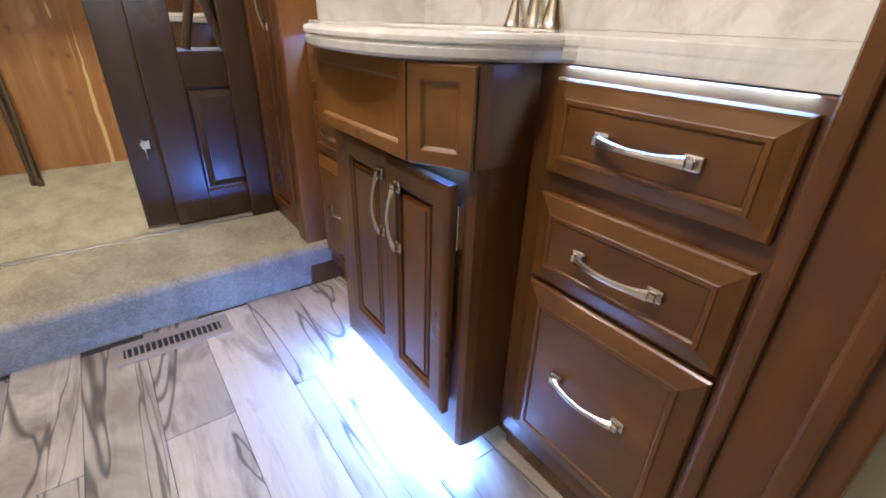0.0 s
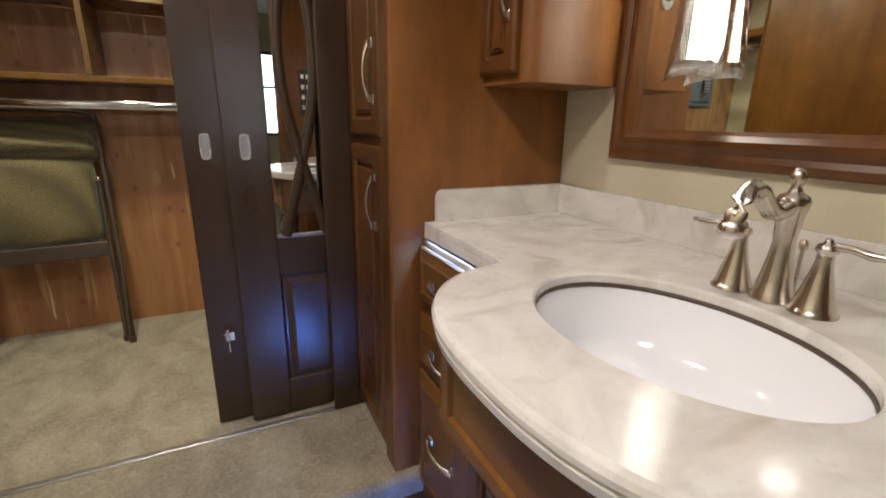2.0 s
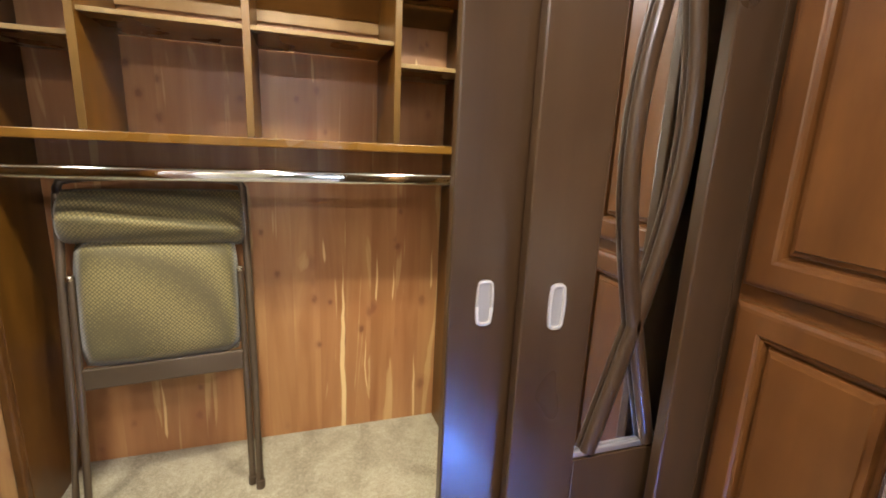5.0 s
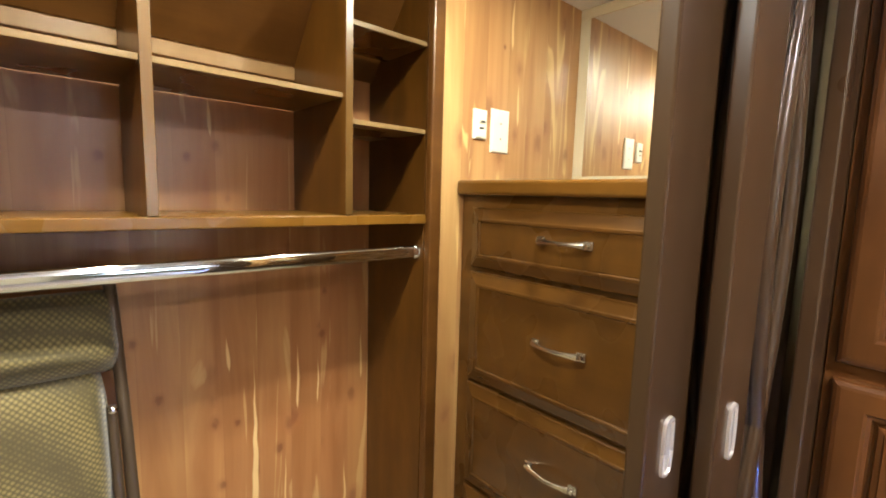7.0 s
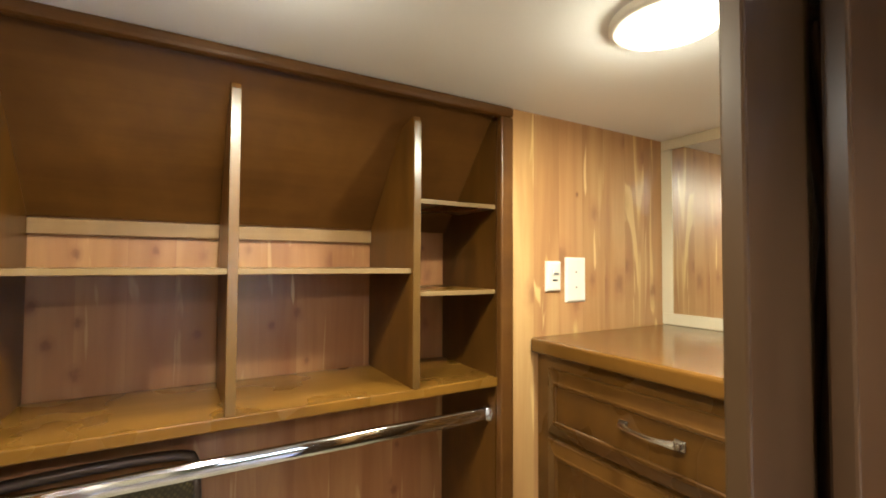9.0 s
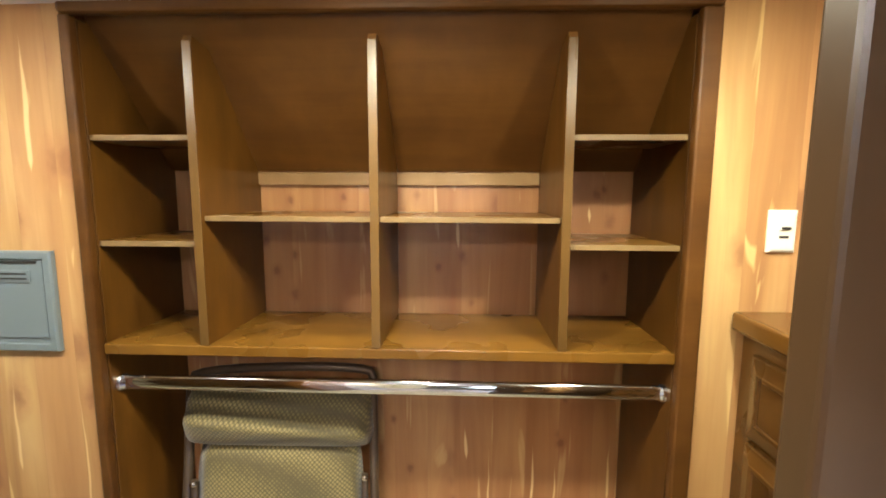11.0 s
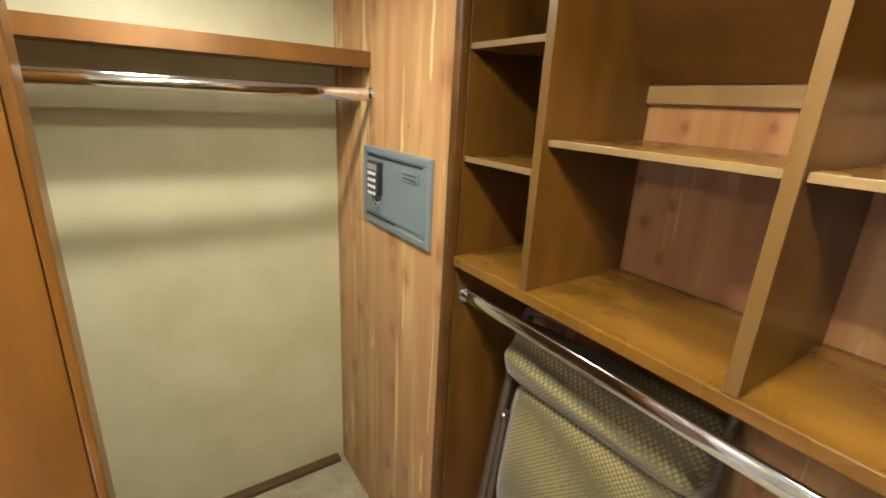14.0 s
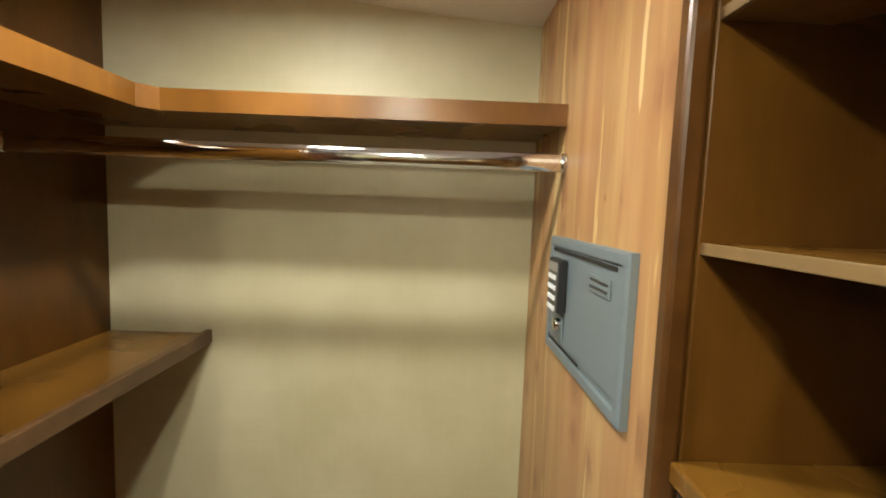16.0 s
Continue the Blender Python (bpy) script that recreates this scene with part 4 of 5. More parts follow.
# ---- overhead cabinet ----
oh = thing("overhead_cabinet", (0.84, 1.34, 1.20), "brown wood wall cabinet with rounded end", "cabinet")
pts = [(XV - 0.001, 1.4285), (0.715, 1.4285), (0.715, 1.283)]
for i in range(11):
    a = math.pi + i * math.pi / 2 / 10
    pts.append((0.745 + 0.03 * math.cos(a), 1.282 + 0.03 * math.sin(a)))
pts.append((XV - 0.001, 1.252))
part("body", prism(pts, 1.20, 1.95, "z"), M_LIN, oh, smooth=False)
moulded_front("cabinet_door", oh, (0.7148, 1.353, 1.57), 0.140, 0.70, FACE_MX, M_VAN, M_NICKEL, True, "moulded brown wood door", handle_at=(0.046, -0.175))
b = lathe([(0.030, 0.0), (0.030, 0.005), (0.026, 0.007), (0.024, 0.004), (0.0, 0.004)], 28, Matrix.Translation((0.855, 1.2515, 1.412)) @ FACE_MY @ Matrix.Diagonal((0.72, 1.25, 1, 1)))
pl2 = part("outlet_plate", b, M_GREYPL, oh, "oval silver outlet plate", smooth=False)
for dz in (0.012, -0.012):
    part("socket", box((0.847, 1.2445, 1.412 + dz - 0.007), (0.863, 1.2472, 1.412 + dz + 0.007), 0.003), M_BLACK, pl2)

# ---- vanity ----
va = thing("vanity_cabinet", (0.72, 0.775, 0.0), "dark cherry-brown bathroom vanity with bowed centre", "vanity")
part("drawer_bank", box((0.556, 0.124, 0.085), (XV - 0.001, 0.5, 0.838), 0.002), M_VAN, va)
part("drawer_bank", box((0.556, 1.06, 0.085), (XV - 0.001, YL - 0.003, 0.838), 0.002), M_VAN, va)
part("plinth", box((0.585, 0.124, 0.0), (XV - 0.001, 0.5, 0.0845), 0.002), M_VAN, va)
part("plinth", box((0.585, 1.06, 0.0), (XV - 0.001, YL - 0.003, 0.0845), 0.002), M_VAN, va)
part("plinth", box((0.60, 0.5, 0.0), (XV - 0.001, 1.06, 0.0675), 0.002), M_VAN, va)
part("centre_box", prism([(0.96, 0.503), (0.470, 0.503), (0.450, 0.508), (0.443, 0.52), (0.443, 1.03), (0.47, 1.052), (0.96, 1.055)], 0.068, 0.687), M_VAN, va)
# faceted upper apron with two framed false panels
part("apron", prism([(0.60, 0.500), (0.456, 0.497), (0.438, 0.503), (0.383, 0.602), (0.383, 0.95), (0.438, 1.045), (0.60, 1.055), (0.60, 1.04), (0.446, 1.030), (0.397, 0.945), (0.397, 0.606), (0.446, 0.516), (0.60, 0.514)], 0.6875, 0.838), M_VAN, va)


def apron_panel(p0, p1):
    """A framed flat panel between two plan points, set on the apron."""
    p0, p1 = Vector(p0), Vector(p1)
    d = (p1 - p0).normalized()
    nrm = Vector((d.y, -d.x, 0))
    if nrm.x > 0:
        nrm = -nrm
    m = Matrix(((d.x, 0, nrm.x, 0), (d.y, 0, nrm.y, 0), (0, 1, 0, 0), (0, 0, 0, 1)))
    if m.to_3x3().determinant() < 0:
        m = m @ Matrix.Diagonal((-1, 1, 1, 1))
    c = (p0 + p1) / 2
    b = rings_panel((p1 - p0).length, 0.148, ((0, 0), (0, 0.005), (0.002, 0.007), (0.022, 0.007), (0.024, 0.006), (0.029, 0.001), (0.031, 0.001)))
    b.transform(Matrix.Translation((c.x, c.y, 0.762)) @ m)
    part("false_panel", b, M_VANH, va, "framed flat false panel")


apron_panel((0.3825, 0.948, 0), (0.3825, 0.6005, 0))
apron_panel((0.3816, 0.5985, 0), (0.4345, 0.504, 0))
for yc, w, hy in ((0.8475, 0.217, 0.0795), (0.6325, 0.203, -0.0515)):
    moulded_front("cabinet_door", va, (0.4425 if hy > 0 else 0.4300, yc, 0.4125), w, 0.495, FACE_MX, M_VAN, M_NICKEL, True, "moulded cherry-brown door", handle_at=(hy, 0.140))
for y0, y1 in ((0.140, 0.458), (1.098, 1.416)):
    for z0, z1 in ((0.684, 0.822), (0.498, 0.650), (0.135, 0.487)):
        moulded_front("drawer", va, (0.5555, (y0 + y1) / 2, (z0 + z1) / 2), y1 - y0, z1 - z0, FACE_MX, M_VANH, M_NICKEL, label="moulded cherry-brown drawer front", slab=True, handle_at=(0.0, 0.0 if z1 > 0.6 else 0.02))
part("hinge", box((0.4275, 0.5245, 0.545), (0.4425, 0.5295, 0.625), 0.001), M_NICKEL, va)
part("led_strip", box((0.476, 0.515, 0.0655), (0.486, 1.01, 0.0678)), M_LED, va, "cold white LED strip")

# counter with its bowed front and the opening for the bowl
SX, SY, SA, SB = 0.615, 0.775, 0.150, 0.200
YC0, YC1 = 0.1235, YL - 0.001


def counter_front(y):
    u = abs(y - 0.775) / 0.31
    return 0.562 - (0.230 * math.sqrt(max(0.0, 1 - u ** 2.5)) if u < 1 else 0.0)


outline = [(XV - 0.0005, YC0)]
n = 110
for i in range(n + 1):
    y = YC0 + (YC1 - YC0) * i / n
    outline.append((counter_front(y), y))
outline.append((XV - 0.0005, YC1))


def ray_out(a):
    """Distance from the bowl's centre to the counter's edge in the direction a."""
    dx, dy = math.cos(a), math.sin(a)
    best = 9.0
    for (x0, y0), (x1, y1) in zip(outline, outline[1:] + outline[:1]):
        ex, ey = x1 - x0, y1 - y0
        den = dx * ey - dy * ex
        if abs(den) < 1e-9:
            continue
        t = ((x0 - SX) * ey - (y0 - SY) * ex) / den
        s = ((x0 - SX) * dy - (y0 - SY) * dx) / den
        if t > 0 and -1e-6 <= s <= 1 + 1e-6:
            best = min(best, t)
    return best


angles = sorted({round(2 * math.pi * i / 160, 5) for i in range(160)} | {round(math.atan2(y - SY, x - SX) % (2 * math.pi), 5) for x, y in (outline[0], outline[1], outline[-2], outline[-1])})
ct = thing("countertop", (0.72, 0.775, 0.839), "cream marbled solid-surface vanity countertop", "countertop")
b = bmesh.new()
loops = []
for kind, ins, z in (("in", 0.0, 0.862), ("in", 0.0, 0.874), ("in", -0.004, 0.878), ("out", 0.010, 0.878), ("out", 0.003, 0.8755), ("out", 0.0, 0.870), ("out", 0.0, 0.864), ("out", 0.005, 0.861), ("out", 0.002, 0.856), ("out", 0.004, 0.845), ("out", 0.012, 0.8395), ("in", -0.06, 0.8395), ("in", -0.035, 0.862)):
    lp = []
    for a in angles:
        if kind == "in":
            r = 1 / math.sqrt((math.cos(a) / (SA - ins)) ** 2 + (math.sin(a) / (SB - ins)) ** 2)
        else:
            r = ray_out(a)
            x, y = SX + r * math.cos(a), SY + r * math.sin(a)
            if x < XV - 0.003 and YC0 + 0.003 < y < YC1 - 0.003:
                r -= ins
        lp.append(b.verts.new((SX + r * math.cos(a), SY + r * math.sin(a), z)))
    loops.append(lp)
k = len(angles)
for a, c in zip(loops, loops[1:] + loops[:1]):
    for i in range(k):
        b.faces.new((a[i], a[(i + 1) % k], c[(i + 1) % k], c[i]))
part("slab", b, M_COUNTER, ct)
part("backsplash", box((XV - 0.019, YC0, 0.8782), (XV - 0.001, YC1 - 0.0187, 0.957), 0.001), M_COUNTER, ct)
pts = [(0.590, 0.8782)] + [(0.610 + 0.02 * math.cos(math.pi - i * math.pi / 12), 0.937 + 0.02 * math.sin(math.pi - i * math.pi / 12)) for i in range(7)] + [(XV - 0.001, 0.957), (XV - 0.001, 0.8782)]
part("side_splash", prism(pts, YC1 - 0.0185, YC1, "y"), M_COUNTER, ct)

sink = thing("sink", (SX, SY, 0.735), "white oval undermount bathroom sink", "sink")
b = bmesh.new()
loops = []
for s, z in ((1.10, 0.8612), (1.015, 0.8612), (0.995, 0.850), (0.97, 0.815), (0.90, 0.775), (0.72, 0.753), (0.35, 0.745), (0.11, 0.743), (0.10, 0.735)):
    loops.append([b.verts.new((SX + SA * s * math.cos(2 * math.pi * i / 64), SY + SB * s * math.sin(2 * math.pi * i / 64), z)) for i in range(64)])
for a, c in zip(loops, loops[1:]):
    for i in range(64):
        b.faces.new((a[i], a[(i + 1) % 64], c[(i + 1) % 64], c[i]))
b.faces.new(loops[-1])
part("bowl", b, M_SINK, sink, smooth=True)
b = bmesh.new()
loops = []
for s, z in ((1.03, 0.8608), (0.992, 0.8608), (0.988, 0.8560), (1.0, 0.8535)):
    loops.append([b.verts.new((SX + SA * s * math.cos(2 * math.pi * i / 64), SY + SB * s * math.sin(2 * math.pi * i / 64), z + 0.0006)) for i in range(64)])
for a, c in zip(loops, loops[1:]):
    for i in range(64):
        b.faces.new((a[i], a[(i + 1) % 64], c[(i + 1) % 64], c[i]))
part("rim_bead", b, M_BEAD, sink, "dark brown bead round the rim", smooth=True)
part("drain", lathe([(0.022, 0.7440), (0.022, 0.7465), (0.016, 0.7470), (0.013, 0.744)], 24, Matrix.Translation((SX, SY, 0))), M_NICKEL, sink, "nickel drain", smooth=True)

# ---- faucet ----
FX, FY, FZ = 0.815, 0.772, 0.8782
fa = thing("faucet", (FX, FY, FZ), "brushed nickel faucet with two lever handles", "faucet")
BELL = ((0.029, 0.0), (0.029, 0.003), (0.0265, 0.006), (0.0245, 0.010), (0.0195, 0.030), (0.0130, 0.055), (0.0095, 0.075), (0.010, 0.079), (0.0085, 0.082))
for dy, s in ((0.055, 1), (-0.053, -1)):
    h = part("valve", lathe(BELL + ((0.0125, 0.085), (0.0135, 0.089), (0.0115, 0.094), (0.0055, 0.097), (0.0045, 0.101), (0.002, 0.103)), 24, Matrix.Translation((FX, FY + dy, FZ))), M_NICKEL, fa, smooth=True)
    pts = [(FX, FY + dy + s * 0.008, FZ + 0.093), (FX - 0.003, FY + dy + s * 0.026, FZ + 0.095), (FX - 0.006, FY + dy + s * 0.048, FZ + 0.092), (FX - 0.008, FY + dy + s * 0.074, FZ + 0.094)]
    part("lever", tube(pts, [0.006, 0.0052, 0.0060, 0.0035], 12), M_NICKEL, h, smooth=True)
part("column", lathe(((0.029, 0.0), (0.029, 0.004), (0.0245, 0.012), (0.020, 0.035), (0.0155, 0.065), (0.0135, 0.085), (0.0155, 0.105), (0.017, 0.125), (0.019, 0.133), (0.021, 0.142), (0.017, 0.150), (0.009, 0.154), (0.0065, 0.162), (0.0095, 0.170), (0.010, 0.178), (0.006, 0.185), (0.002, 0.187)), 28,
     Matrix.Translation((FX + 0.004, FY, FZ))), M_NICKEL, fa, smooth=True)
pts = [(FX - 0.008, FY, FZ + 0.136), (FX - 0.030, FY, FZ + 0.129), (FX - 0.046, FY, FZ + 0.132), (FX - 0.060, FY, FZ + 0.144), (FX - 0.074, FY, FZ + 0.158),
       (FX - 0.088, FY, FZ + 0.165), (FX - 0.102, FY, FZ + 0.162), (FX - 0.113, FY, FZ + 0.151), (FX - 0.118, FY, FZ + 0.137), (FX - 0.119, FY, FZ + 0.122)]
part("spout", tube(pts, [0.0135, 0.0125, 0.0118, 0.0115, 0.0115, 0.0115, 0.0115, 0.012, 0.0125, 0.013], 16), M_NICKEL, fa, smooth=True)
part("spout_tip", lathe([(0.013, 0.0), (0.017, 0.003), (0.018, 0.012), (0.0145, 0.020), (0.011, 0.022)], 20, Matrix.Translation((FX - 0.119, FY, FZ + 0.104))), M_NICKEL, fa, smooth=True)
part("lift_rod", lathe([(0.003, 0.0), (0.003, 0.070), (0.006, 0.073), (0.0065, 0.080), (0.003, 0.085)], 12, Matrix.Translation((FX + 0.045, FY - 0.006, FZ))), M_NICKEL, fa, smooth=True)

# ---- vanity mirror and its lamp ----
vm = thing("vanity_mirror", (XV, 0.72, 1.04), "large mirror in a moulded brown wood frame", "mirror")


def mirror_frame(y0, y1, z0, z1, w=0.068):
    prof = ((0.0, 0.0), (0.0, 0.016), (0.004, 0.020), (0.016, 0.022), (0.026, 0.017), (0.040, 0.026), (0.050, 0.026), (0.060, 0.014), (w, 0.008))
    for i, (ya, za, yb, zb) in enumerate(((y0, z0, y1, z0), (y1, z0, y1, z1), (y1, z1, y0, z1), (y0, z1, y0, z0))):
        b = bmesh.new()
        d = Vector((0, yb - ya, zb - za))
        ln_ = d.length
        d.normalize()
        inn = Vector((0, -d.z, d.y))
        rows = []
        for ins, up in prof:
            a = Vector((XV - 0.0005 - up, ya, za)) + inn * ins + d * ins
            c = Vector((XV - 0.0005 - up, yb, zb)) + inn * ins - d * ins
            rows.append((b.verts.new(a), b.verts.new(c)))
        for p, q in zip(rows, rows[1:]):
            b.faces.new((p[0], p[1], q[1], q[0]))
        a = b.verts.new(Vector((XV - 0.0005, ya, za)) + (inn + d) * w)
        c = b.verts.new(Vector((XV - 0.0005, yb, zb)) + (inn - d) * w)
        b.faces.new((rows[-1][0], rows[-1][1], c, a))
        part("frame_rail", b, M_VAN, vm)


mirror_frame(0.16, 1.250, 1.040, 1.86)
part("glass", box((XV - 0.007, 0.224, 1.104), (XV - 0.003, 1.186, 1.796)), M_MIRROR, vm, "clear mirror glass")

vl = thing("vanity_light", (0.955, 1.046, 1.20), "wall lamp with frosted tube and flared glass shade, lit", "wall lamp")
LX, LY = 0.956, 1.046
part("backplate", box((XV - 0.046, LY - 0.04, 1.865), (XV - 0.027, LY + 0.04, 1.95), 0.006), M_NICKEL, vl)
part("arm", tube([(XV - 0.04, LY, 1.90), (LX, LY, 1.885), (LX, LY, 1.86), (LX, LY, 1.55)], 0.007, 12), M_NICKEL, vl, smooth=True)
part("frosted_tube", lathe([(0.014, 1.237), (0.015, 1.24), (0.015, 1.54), (0.013, 1.546)], 24, Matrix.Translation((LX, LY, 0))), M_SHADE, vl, "glowing frosted tube", smooth=True)
b = bmesh.new()
loops = []
for i in range(13):
    u = i / 12
    z = 1.208 + 0.345 * u
    w = 0.062 - 0.022 * u ** 0.7
    dep = 0.034 - 0.006 * u
    loops.append([b.verts.new((LX - dep * math.cos(v * 1.1), LY + w * math.sin(v * 1.1) / math.sin(1.1), z - 0.012 * v * v * (1 - u))) for v in [-1 + k / 6 for k in range(13)]])
for a, c in zip(loops, loops[1:]):
    for k in range(12):
        b.faces.new((a[k], a[k + 1], c[k + 1], c[k]))
bmesh.ops.solidify(b, geom=b.faces[:], thickness=0.004)
gs = part("shade", b, M_GLASS, vl, "clear flared glass shade", smooth=True)
gs.visible_shadow = False

# switch panel on the entry wall
sp = thing("control_panel", (0.665, 0.126, 1.15), "dark panel with rows of small switches", "control panel")
part("plate", box((0.622, 0.1225, 1.15), (0.702, 0.130, 1.42), 0.003), M_SAFE_D, sp)
for k in range(4):
    for dx in (-0.016, 0.016):
        part("rocker", box((0.662 + dx - 0.009, 0.1305, 1.178 + k * 0.062), (0.662 + dx + 0.009, 0.136, 1.203 + k * 0.062), 0.002), M_WHITE if k else M_GREYPL, sp)

# ---- folding chair ----
ch = thing("folding_chair", (-0.54, 2.72, FLOOR2), "folded padded chair in olive fabric leaning in recess", "folding chair")


def cushion(cx, cy, cz, w, h, t, lean, bulge=0.5):
    """A soft rounded pad, thin in y, crowned at the front."""
    b = bmesh.new()
    nx, nz = 14, 12
    sides = []
    for s in (-1, 1):
        grid = []
        for j in range(nz + 1):
            row = []
            for i in range(nx + 1):
                u, v = -1 + 2 * i / nx, -1 + 2 * j / nz
                k = (1 - abs(u) ** 3.6) ** 0.5 * (1 - abs(v) ** 3.6) ** 0.5
                # squircle outline
                f = 1 - 0.045 * (u * v) ** 4 - 0.02 * (u * v) ** 2
                row.append(b.verts.new((u * w / 2 * f, s * t / 2 * max(k, 0.0) * (1 if s < 0 else 0.5), v * h / 2 * f)))
            grid.append(row)
        sides.append(grid)
        for j in range(nz):
            for i in range(nx):
                b.faces.new((grid[j][i], grid[j][i + 1], grid[j + 1][i + 1], grid[j + 1][i]))
    bmesh.ops.remove_doubles(b, verts=b.verts, dist=0.0008)
    b.transform(pose(cx, cy, cz, lean, 0, 0))
    return b


def padded_back(cx, cy, cz, w, h):
    """A slumped pad whose front folds into one slanting ridge."""
    b = bmesh.new()
    nx, nz = 20, 18
    grids = []
    for side in (0, 1):
        grid = []
        for j in range(nz + 1):
            row = []
            for i in range(nx + 1):
                u, v = -1 + 2 * i / nx, -1 + 2 * j / nz
                ridge = -0.18 - 0.30 * u
                k = (1 - u ** 8) ** 0.5 * (1 - v ** 6) ** 0.5
                rise = (v - ridge) / (1 - ridge) if v > ridge else (ridge - v) / (1 + ridge)
                depth = 0.088 - (0.074 * rise ** 0.75 if v > ridge else 0.045 * rise ** 1.2)
                f = 1 - 0.05 * (u * v) ** 4
                row.append(b.verts.new((u * w / 2 * f, -depth * k if side == 0 else 0.014 * k, v * h / 2 * f - 0.012 * u * (v < 0) * -v)))
            grid.append(row)
        grids.append(grid)
        for j in range(nz):
            for i in range(nx):
                b.faces.new((grid[j][i], grid[j][i + 1], grid[j + 1][i + 1], grid[j + 1][i]))
    bmesh.ops.remove_doubles(b, verts=b.verts, dist=0.0008)
    b.transform(pose(cx, cy, cz, -8, 0, 0))
    return b


CX = -0.547
part("seat", cushion(CX, 2.740, 0.785, 0.418, 0.375, 0.072, -7), M_FABRIC, ch, "padded olive-gold seat", smooth=True)
part("backrest", padded_back(CX - 0.003, 2.790, 1.022, 0.490, 0.165), M_FABRIC, ch, "padded olive-gold backrest, slumped", smooth=True)
part("seat_pan", box((CX - 0.190, 2.752, 0.605), (CX + 0.190, 2.766, 0.900), 0.004), M_TUBE, ch)
for k in (-1, 1):
    part("leg", tube([(CX + k * 0.238, 2.612, FLOOR2 + 0.012), (CX + k * 0.237, 2.690, 0.48), (CX + k * 0.236, 2.748, 0.82), (CX + k * 0.232, 2.795, 1.09)], 0.0115, 12), M_TUBE, ch, "bronze tube leg", smooth=True)
    part("foot", lathe([(0.014, 0.0), (0.014, 0.028), (0.0125, 0.030)], 14, Matrix.Translation((CX + k * 0.238, 2.611, FLOOR2))), M_TUBE, ch)
    part("rear_leg", tube([(CX + k * 0.216, 2.640, FLOOR2 + 0.010), (CX + k * 0.214, 2.715, 0.60), (CX + k * 0.212, 2.742, 0.87)], [0.0100, 0.0100, 0.0085], 12), M_TUBE, ch, "bronze tube rear leg", smooth=True)
    part("foot", lathe([(0.013, 0.0), (0.013, 0.026), (0.0115, 0.028)], 14, Matrix.Translation((CX + k * 0.216, 2.639, FLOOR2))), M_TUBE, ch)
    part("rivet", lathe([(0.008, 0.0), (0.008, 0.004), (0.003, 0.007)], 12, Matrix.Translation((CX + k * 0.212, 2.733, 0.865)) @ FACE_MY), M_NICKEL, ch)
part("crossbar", box((CX - 0.213, 2.708, 0.538), (CX + 0.213, 2.722, 0.604), 0.005), M_TUBE, ch, "flat bronze crossbar")
pts = [(CX - 0.232, 2.795, 1.085)] + [(CX - 0.232 * math.cos(math.pi * i / 12), 2.802, 1.105 + 0.035 * math.sin(math.pi * i / 12) ** 0.5) for i in range(13)] + [(CX + 0.232, 2.795, 1.085)]
part("top_bow", tube(pts, 0.0115, 12), M_TUBE, ch, smooth=True)
ch.rotation_euler = (0, 0, radians(6))

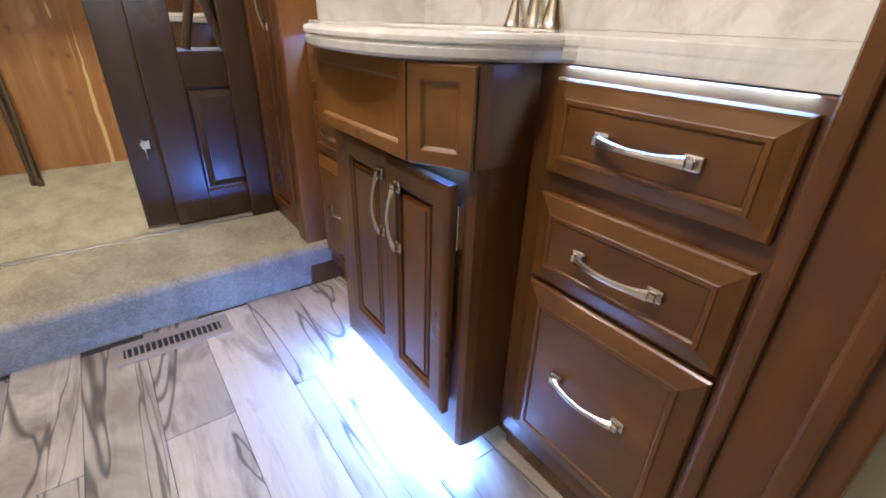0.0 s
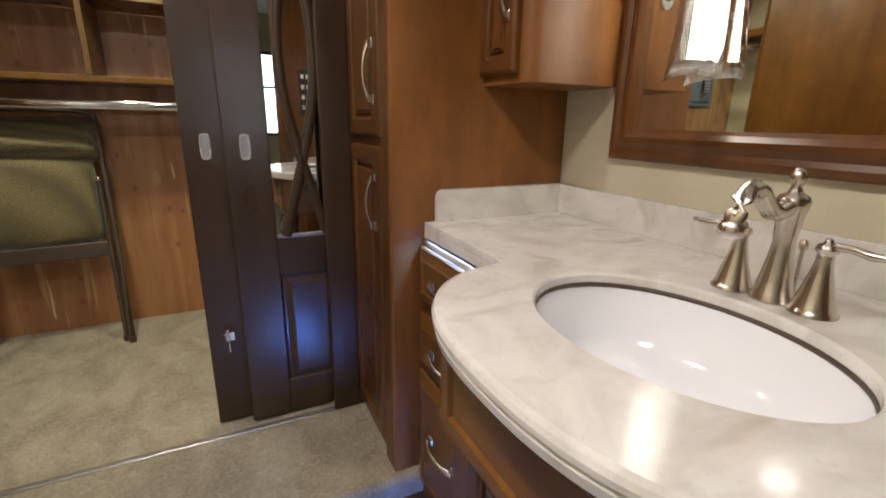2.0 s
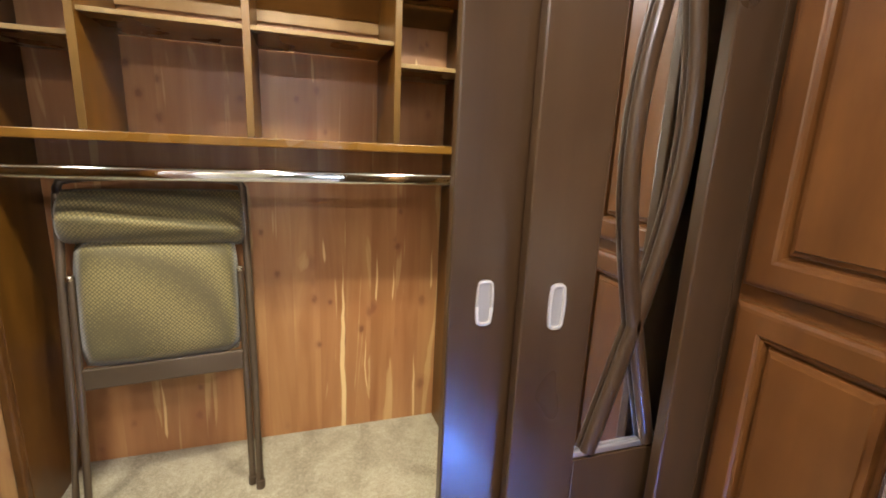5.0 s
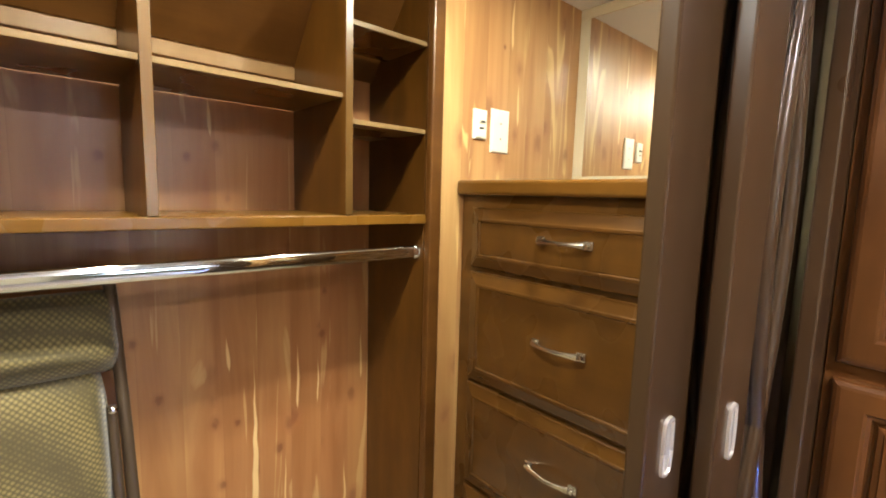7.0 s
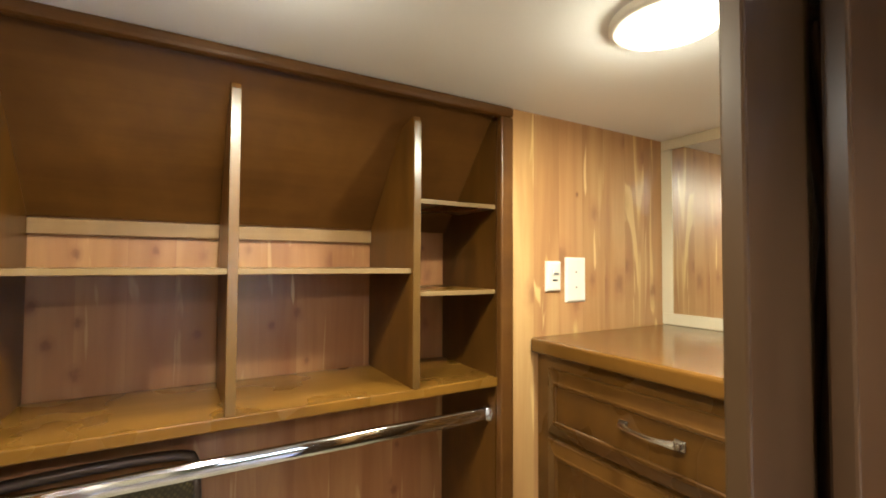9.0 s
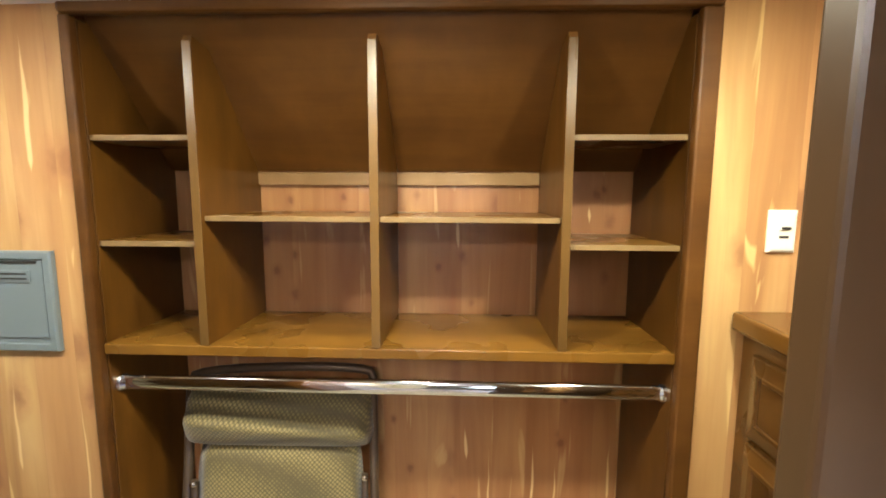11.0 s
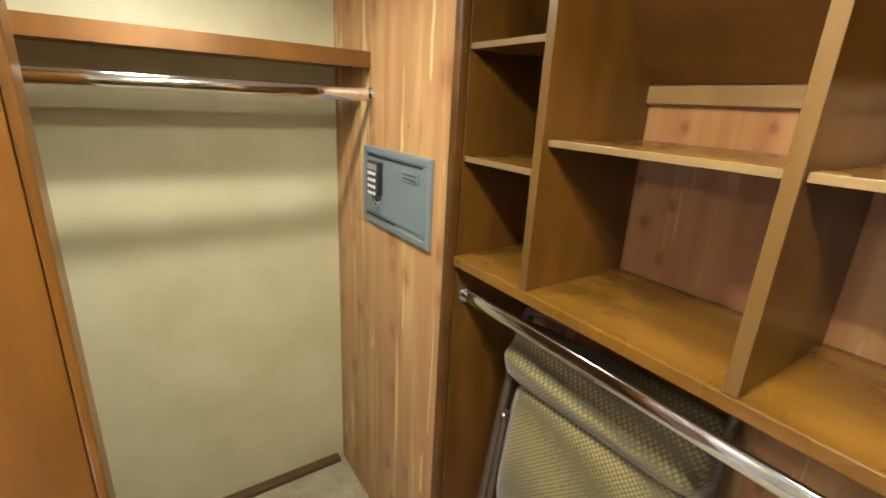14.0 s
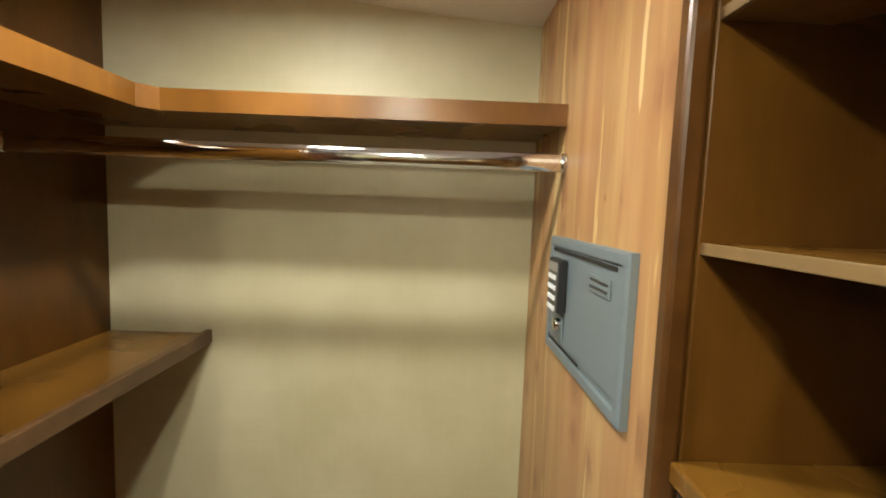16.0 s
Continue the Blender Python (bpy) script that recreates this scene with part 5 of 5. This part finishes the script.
# ---- carpeted floor hatch in the alcove ----
fh = thing("floor_hatch", (-1.28, 2.32, FLOOR2), "low carpeted tray edged with brown wood strips", "floor hatch")
part("carpet_pad", box((-1.515, 2.18, FLOOR2), (-1.085, 2.575, FLOOR2 + 0.012), 0.004), M_CARPET, fh)
for lo, hi in (((-1.556, 2.10, FLOOR2), (-1.516, 2.575, FLOOR2 + 0.026)), ((-1.515, 2.10, FLOOR2), (-1.045, 2.148, FLOOR2 + 0.026)), ((-1.084, 2.1485, FLOOR2), (-1.052, 2.575, FLOOR2 + 0.026)), ((-1.030, 2.12, FLOOR2), (-1.002, 2.575, FLOOR2 + 0.020))):
    part("edge_strip", box(lo, hi, 0.005), M_TRIMB, fh, "brown wood edging strip")

# ---- floor register ----
rg = thing("floor_register", (0.01, 1.345, 0.0), "taupe metal floor register with dark slots", "floor vent")
b = None
R0, R1, Q0, Q1 = -0.148, 0.168, 1.298, 1.402
for lo, hi in (((R0, Q0, 0.0), (R1, Q0 + 0.026, 0.005)), ((R0, Q1 - 0.030, 0.0), (R1, Q1, 0.005)), ((R0, Q0 + 0.026, 0.0), (R0 + 0.028, Q1 - 0.030, 0.005)), ((R1 - 0.028, Q0 + 0.026, 0.0), (R1, Q1 - 0.030, 0.005))):
    b = box(lo, hi, 0.0015, b)
part("frame", b, M_TAUPE, rg)
part("duct", box((R0 + 0.027, Q0 + 0.025, -0.003), (R1 - 0.027, Q1 - 0.029, 0.0012)), M_BLACK, rg)
slat = mesh_of(box((-0.0024, -0.0245, 0.0), (0.0024, 0.0245, 0.0032), 0.0008), "slat")
for i in range(17):
    mounted("slat", slat, M_TAUPE, rg, pose(R0 + 0.028 + 0.2600 * (i + 0.5) / 17 + 0.0, (Q0 + Q1) / 2 - 0.002, 0.0013))

# ---- floor planks, last ----
PW = 0.154
rnd = random.Random(4)
lengths = {}
x = -0.836
column = 0
while x < 0.975:
    # every other row of planks is shifted by half a plank
    y = 0.955 - 3 * 0.92 + (0.0 if column % 2 else 0.46) + rnd.uniform(-0.01, 0.01) * (column not in (3, 5))
    while y < 1.46:
        L = 0.92
        y0, y1 = max(y, -0.64), min(y + L, 1.445)
        x0, x1 = max(x, -0.75), min(x + PW, 0.975)
        if y1 - y0 > 0.05 and x1 - x0 > 0.03:
            key = (round(y1 - y0, 3), round(x1 - x0, 3))
            if key not in lengths:
                lengths[key] = mesh_of(box((0.0006, 0.0006, 0), (key[1] - 0.0006, key[0] - 0.0006, 0.0035), 0.0008, None, 1), "plank")
            mounted("plank", lengths[key], M_PLANK, floor, pose(x0, y0, -0.0038))
        y += L
    x += PW
    column += 1
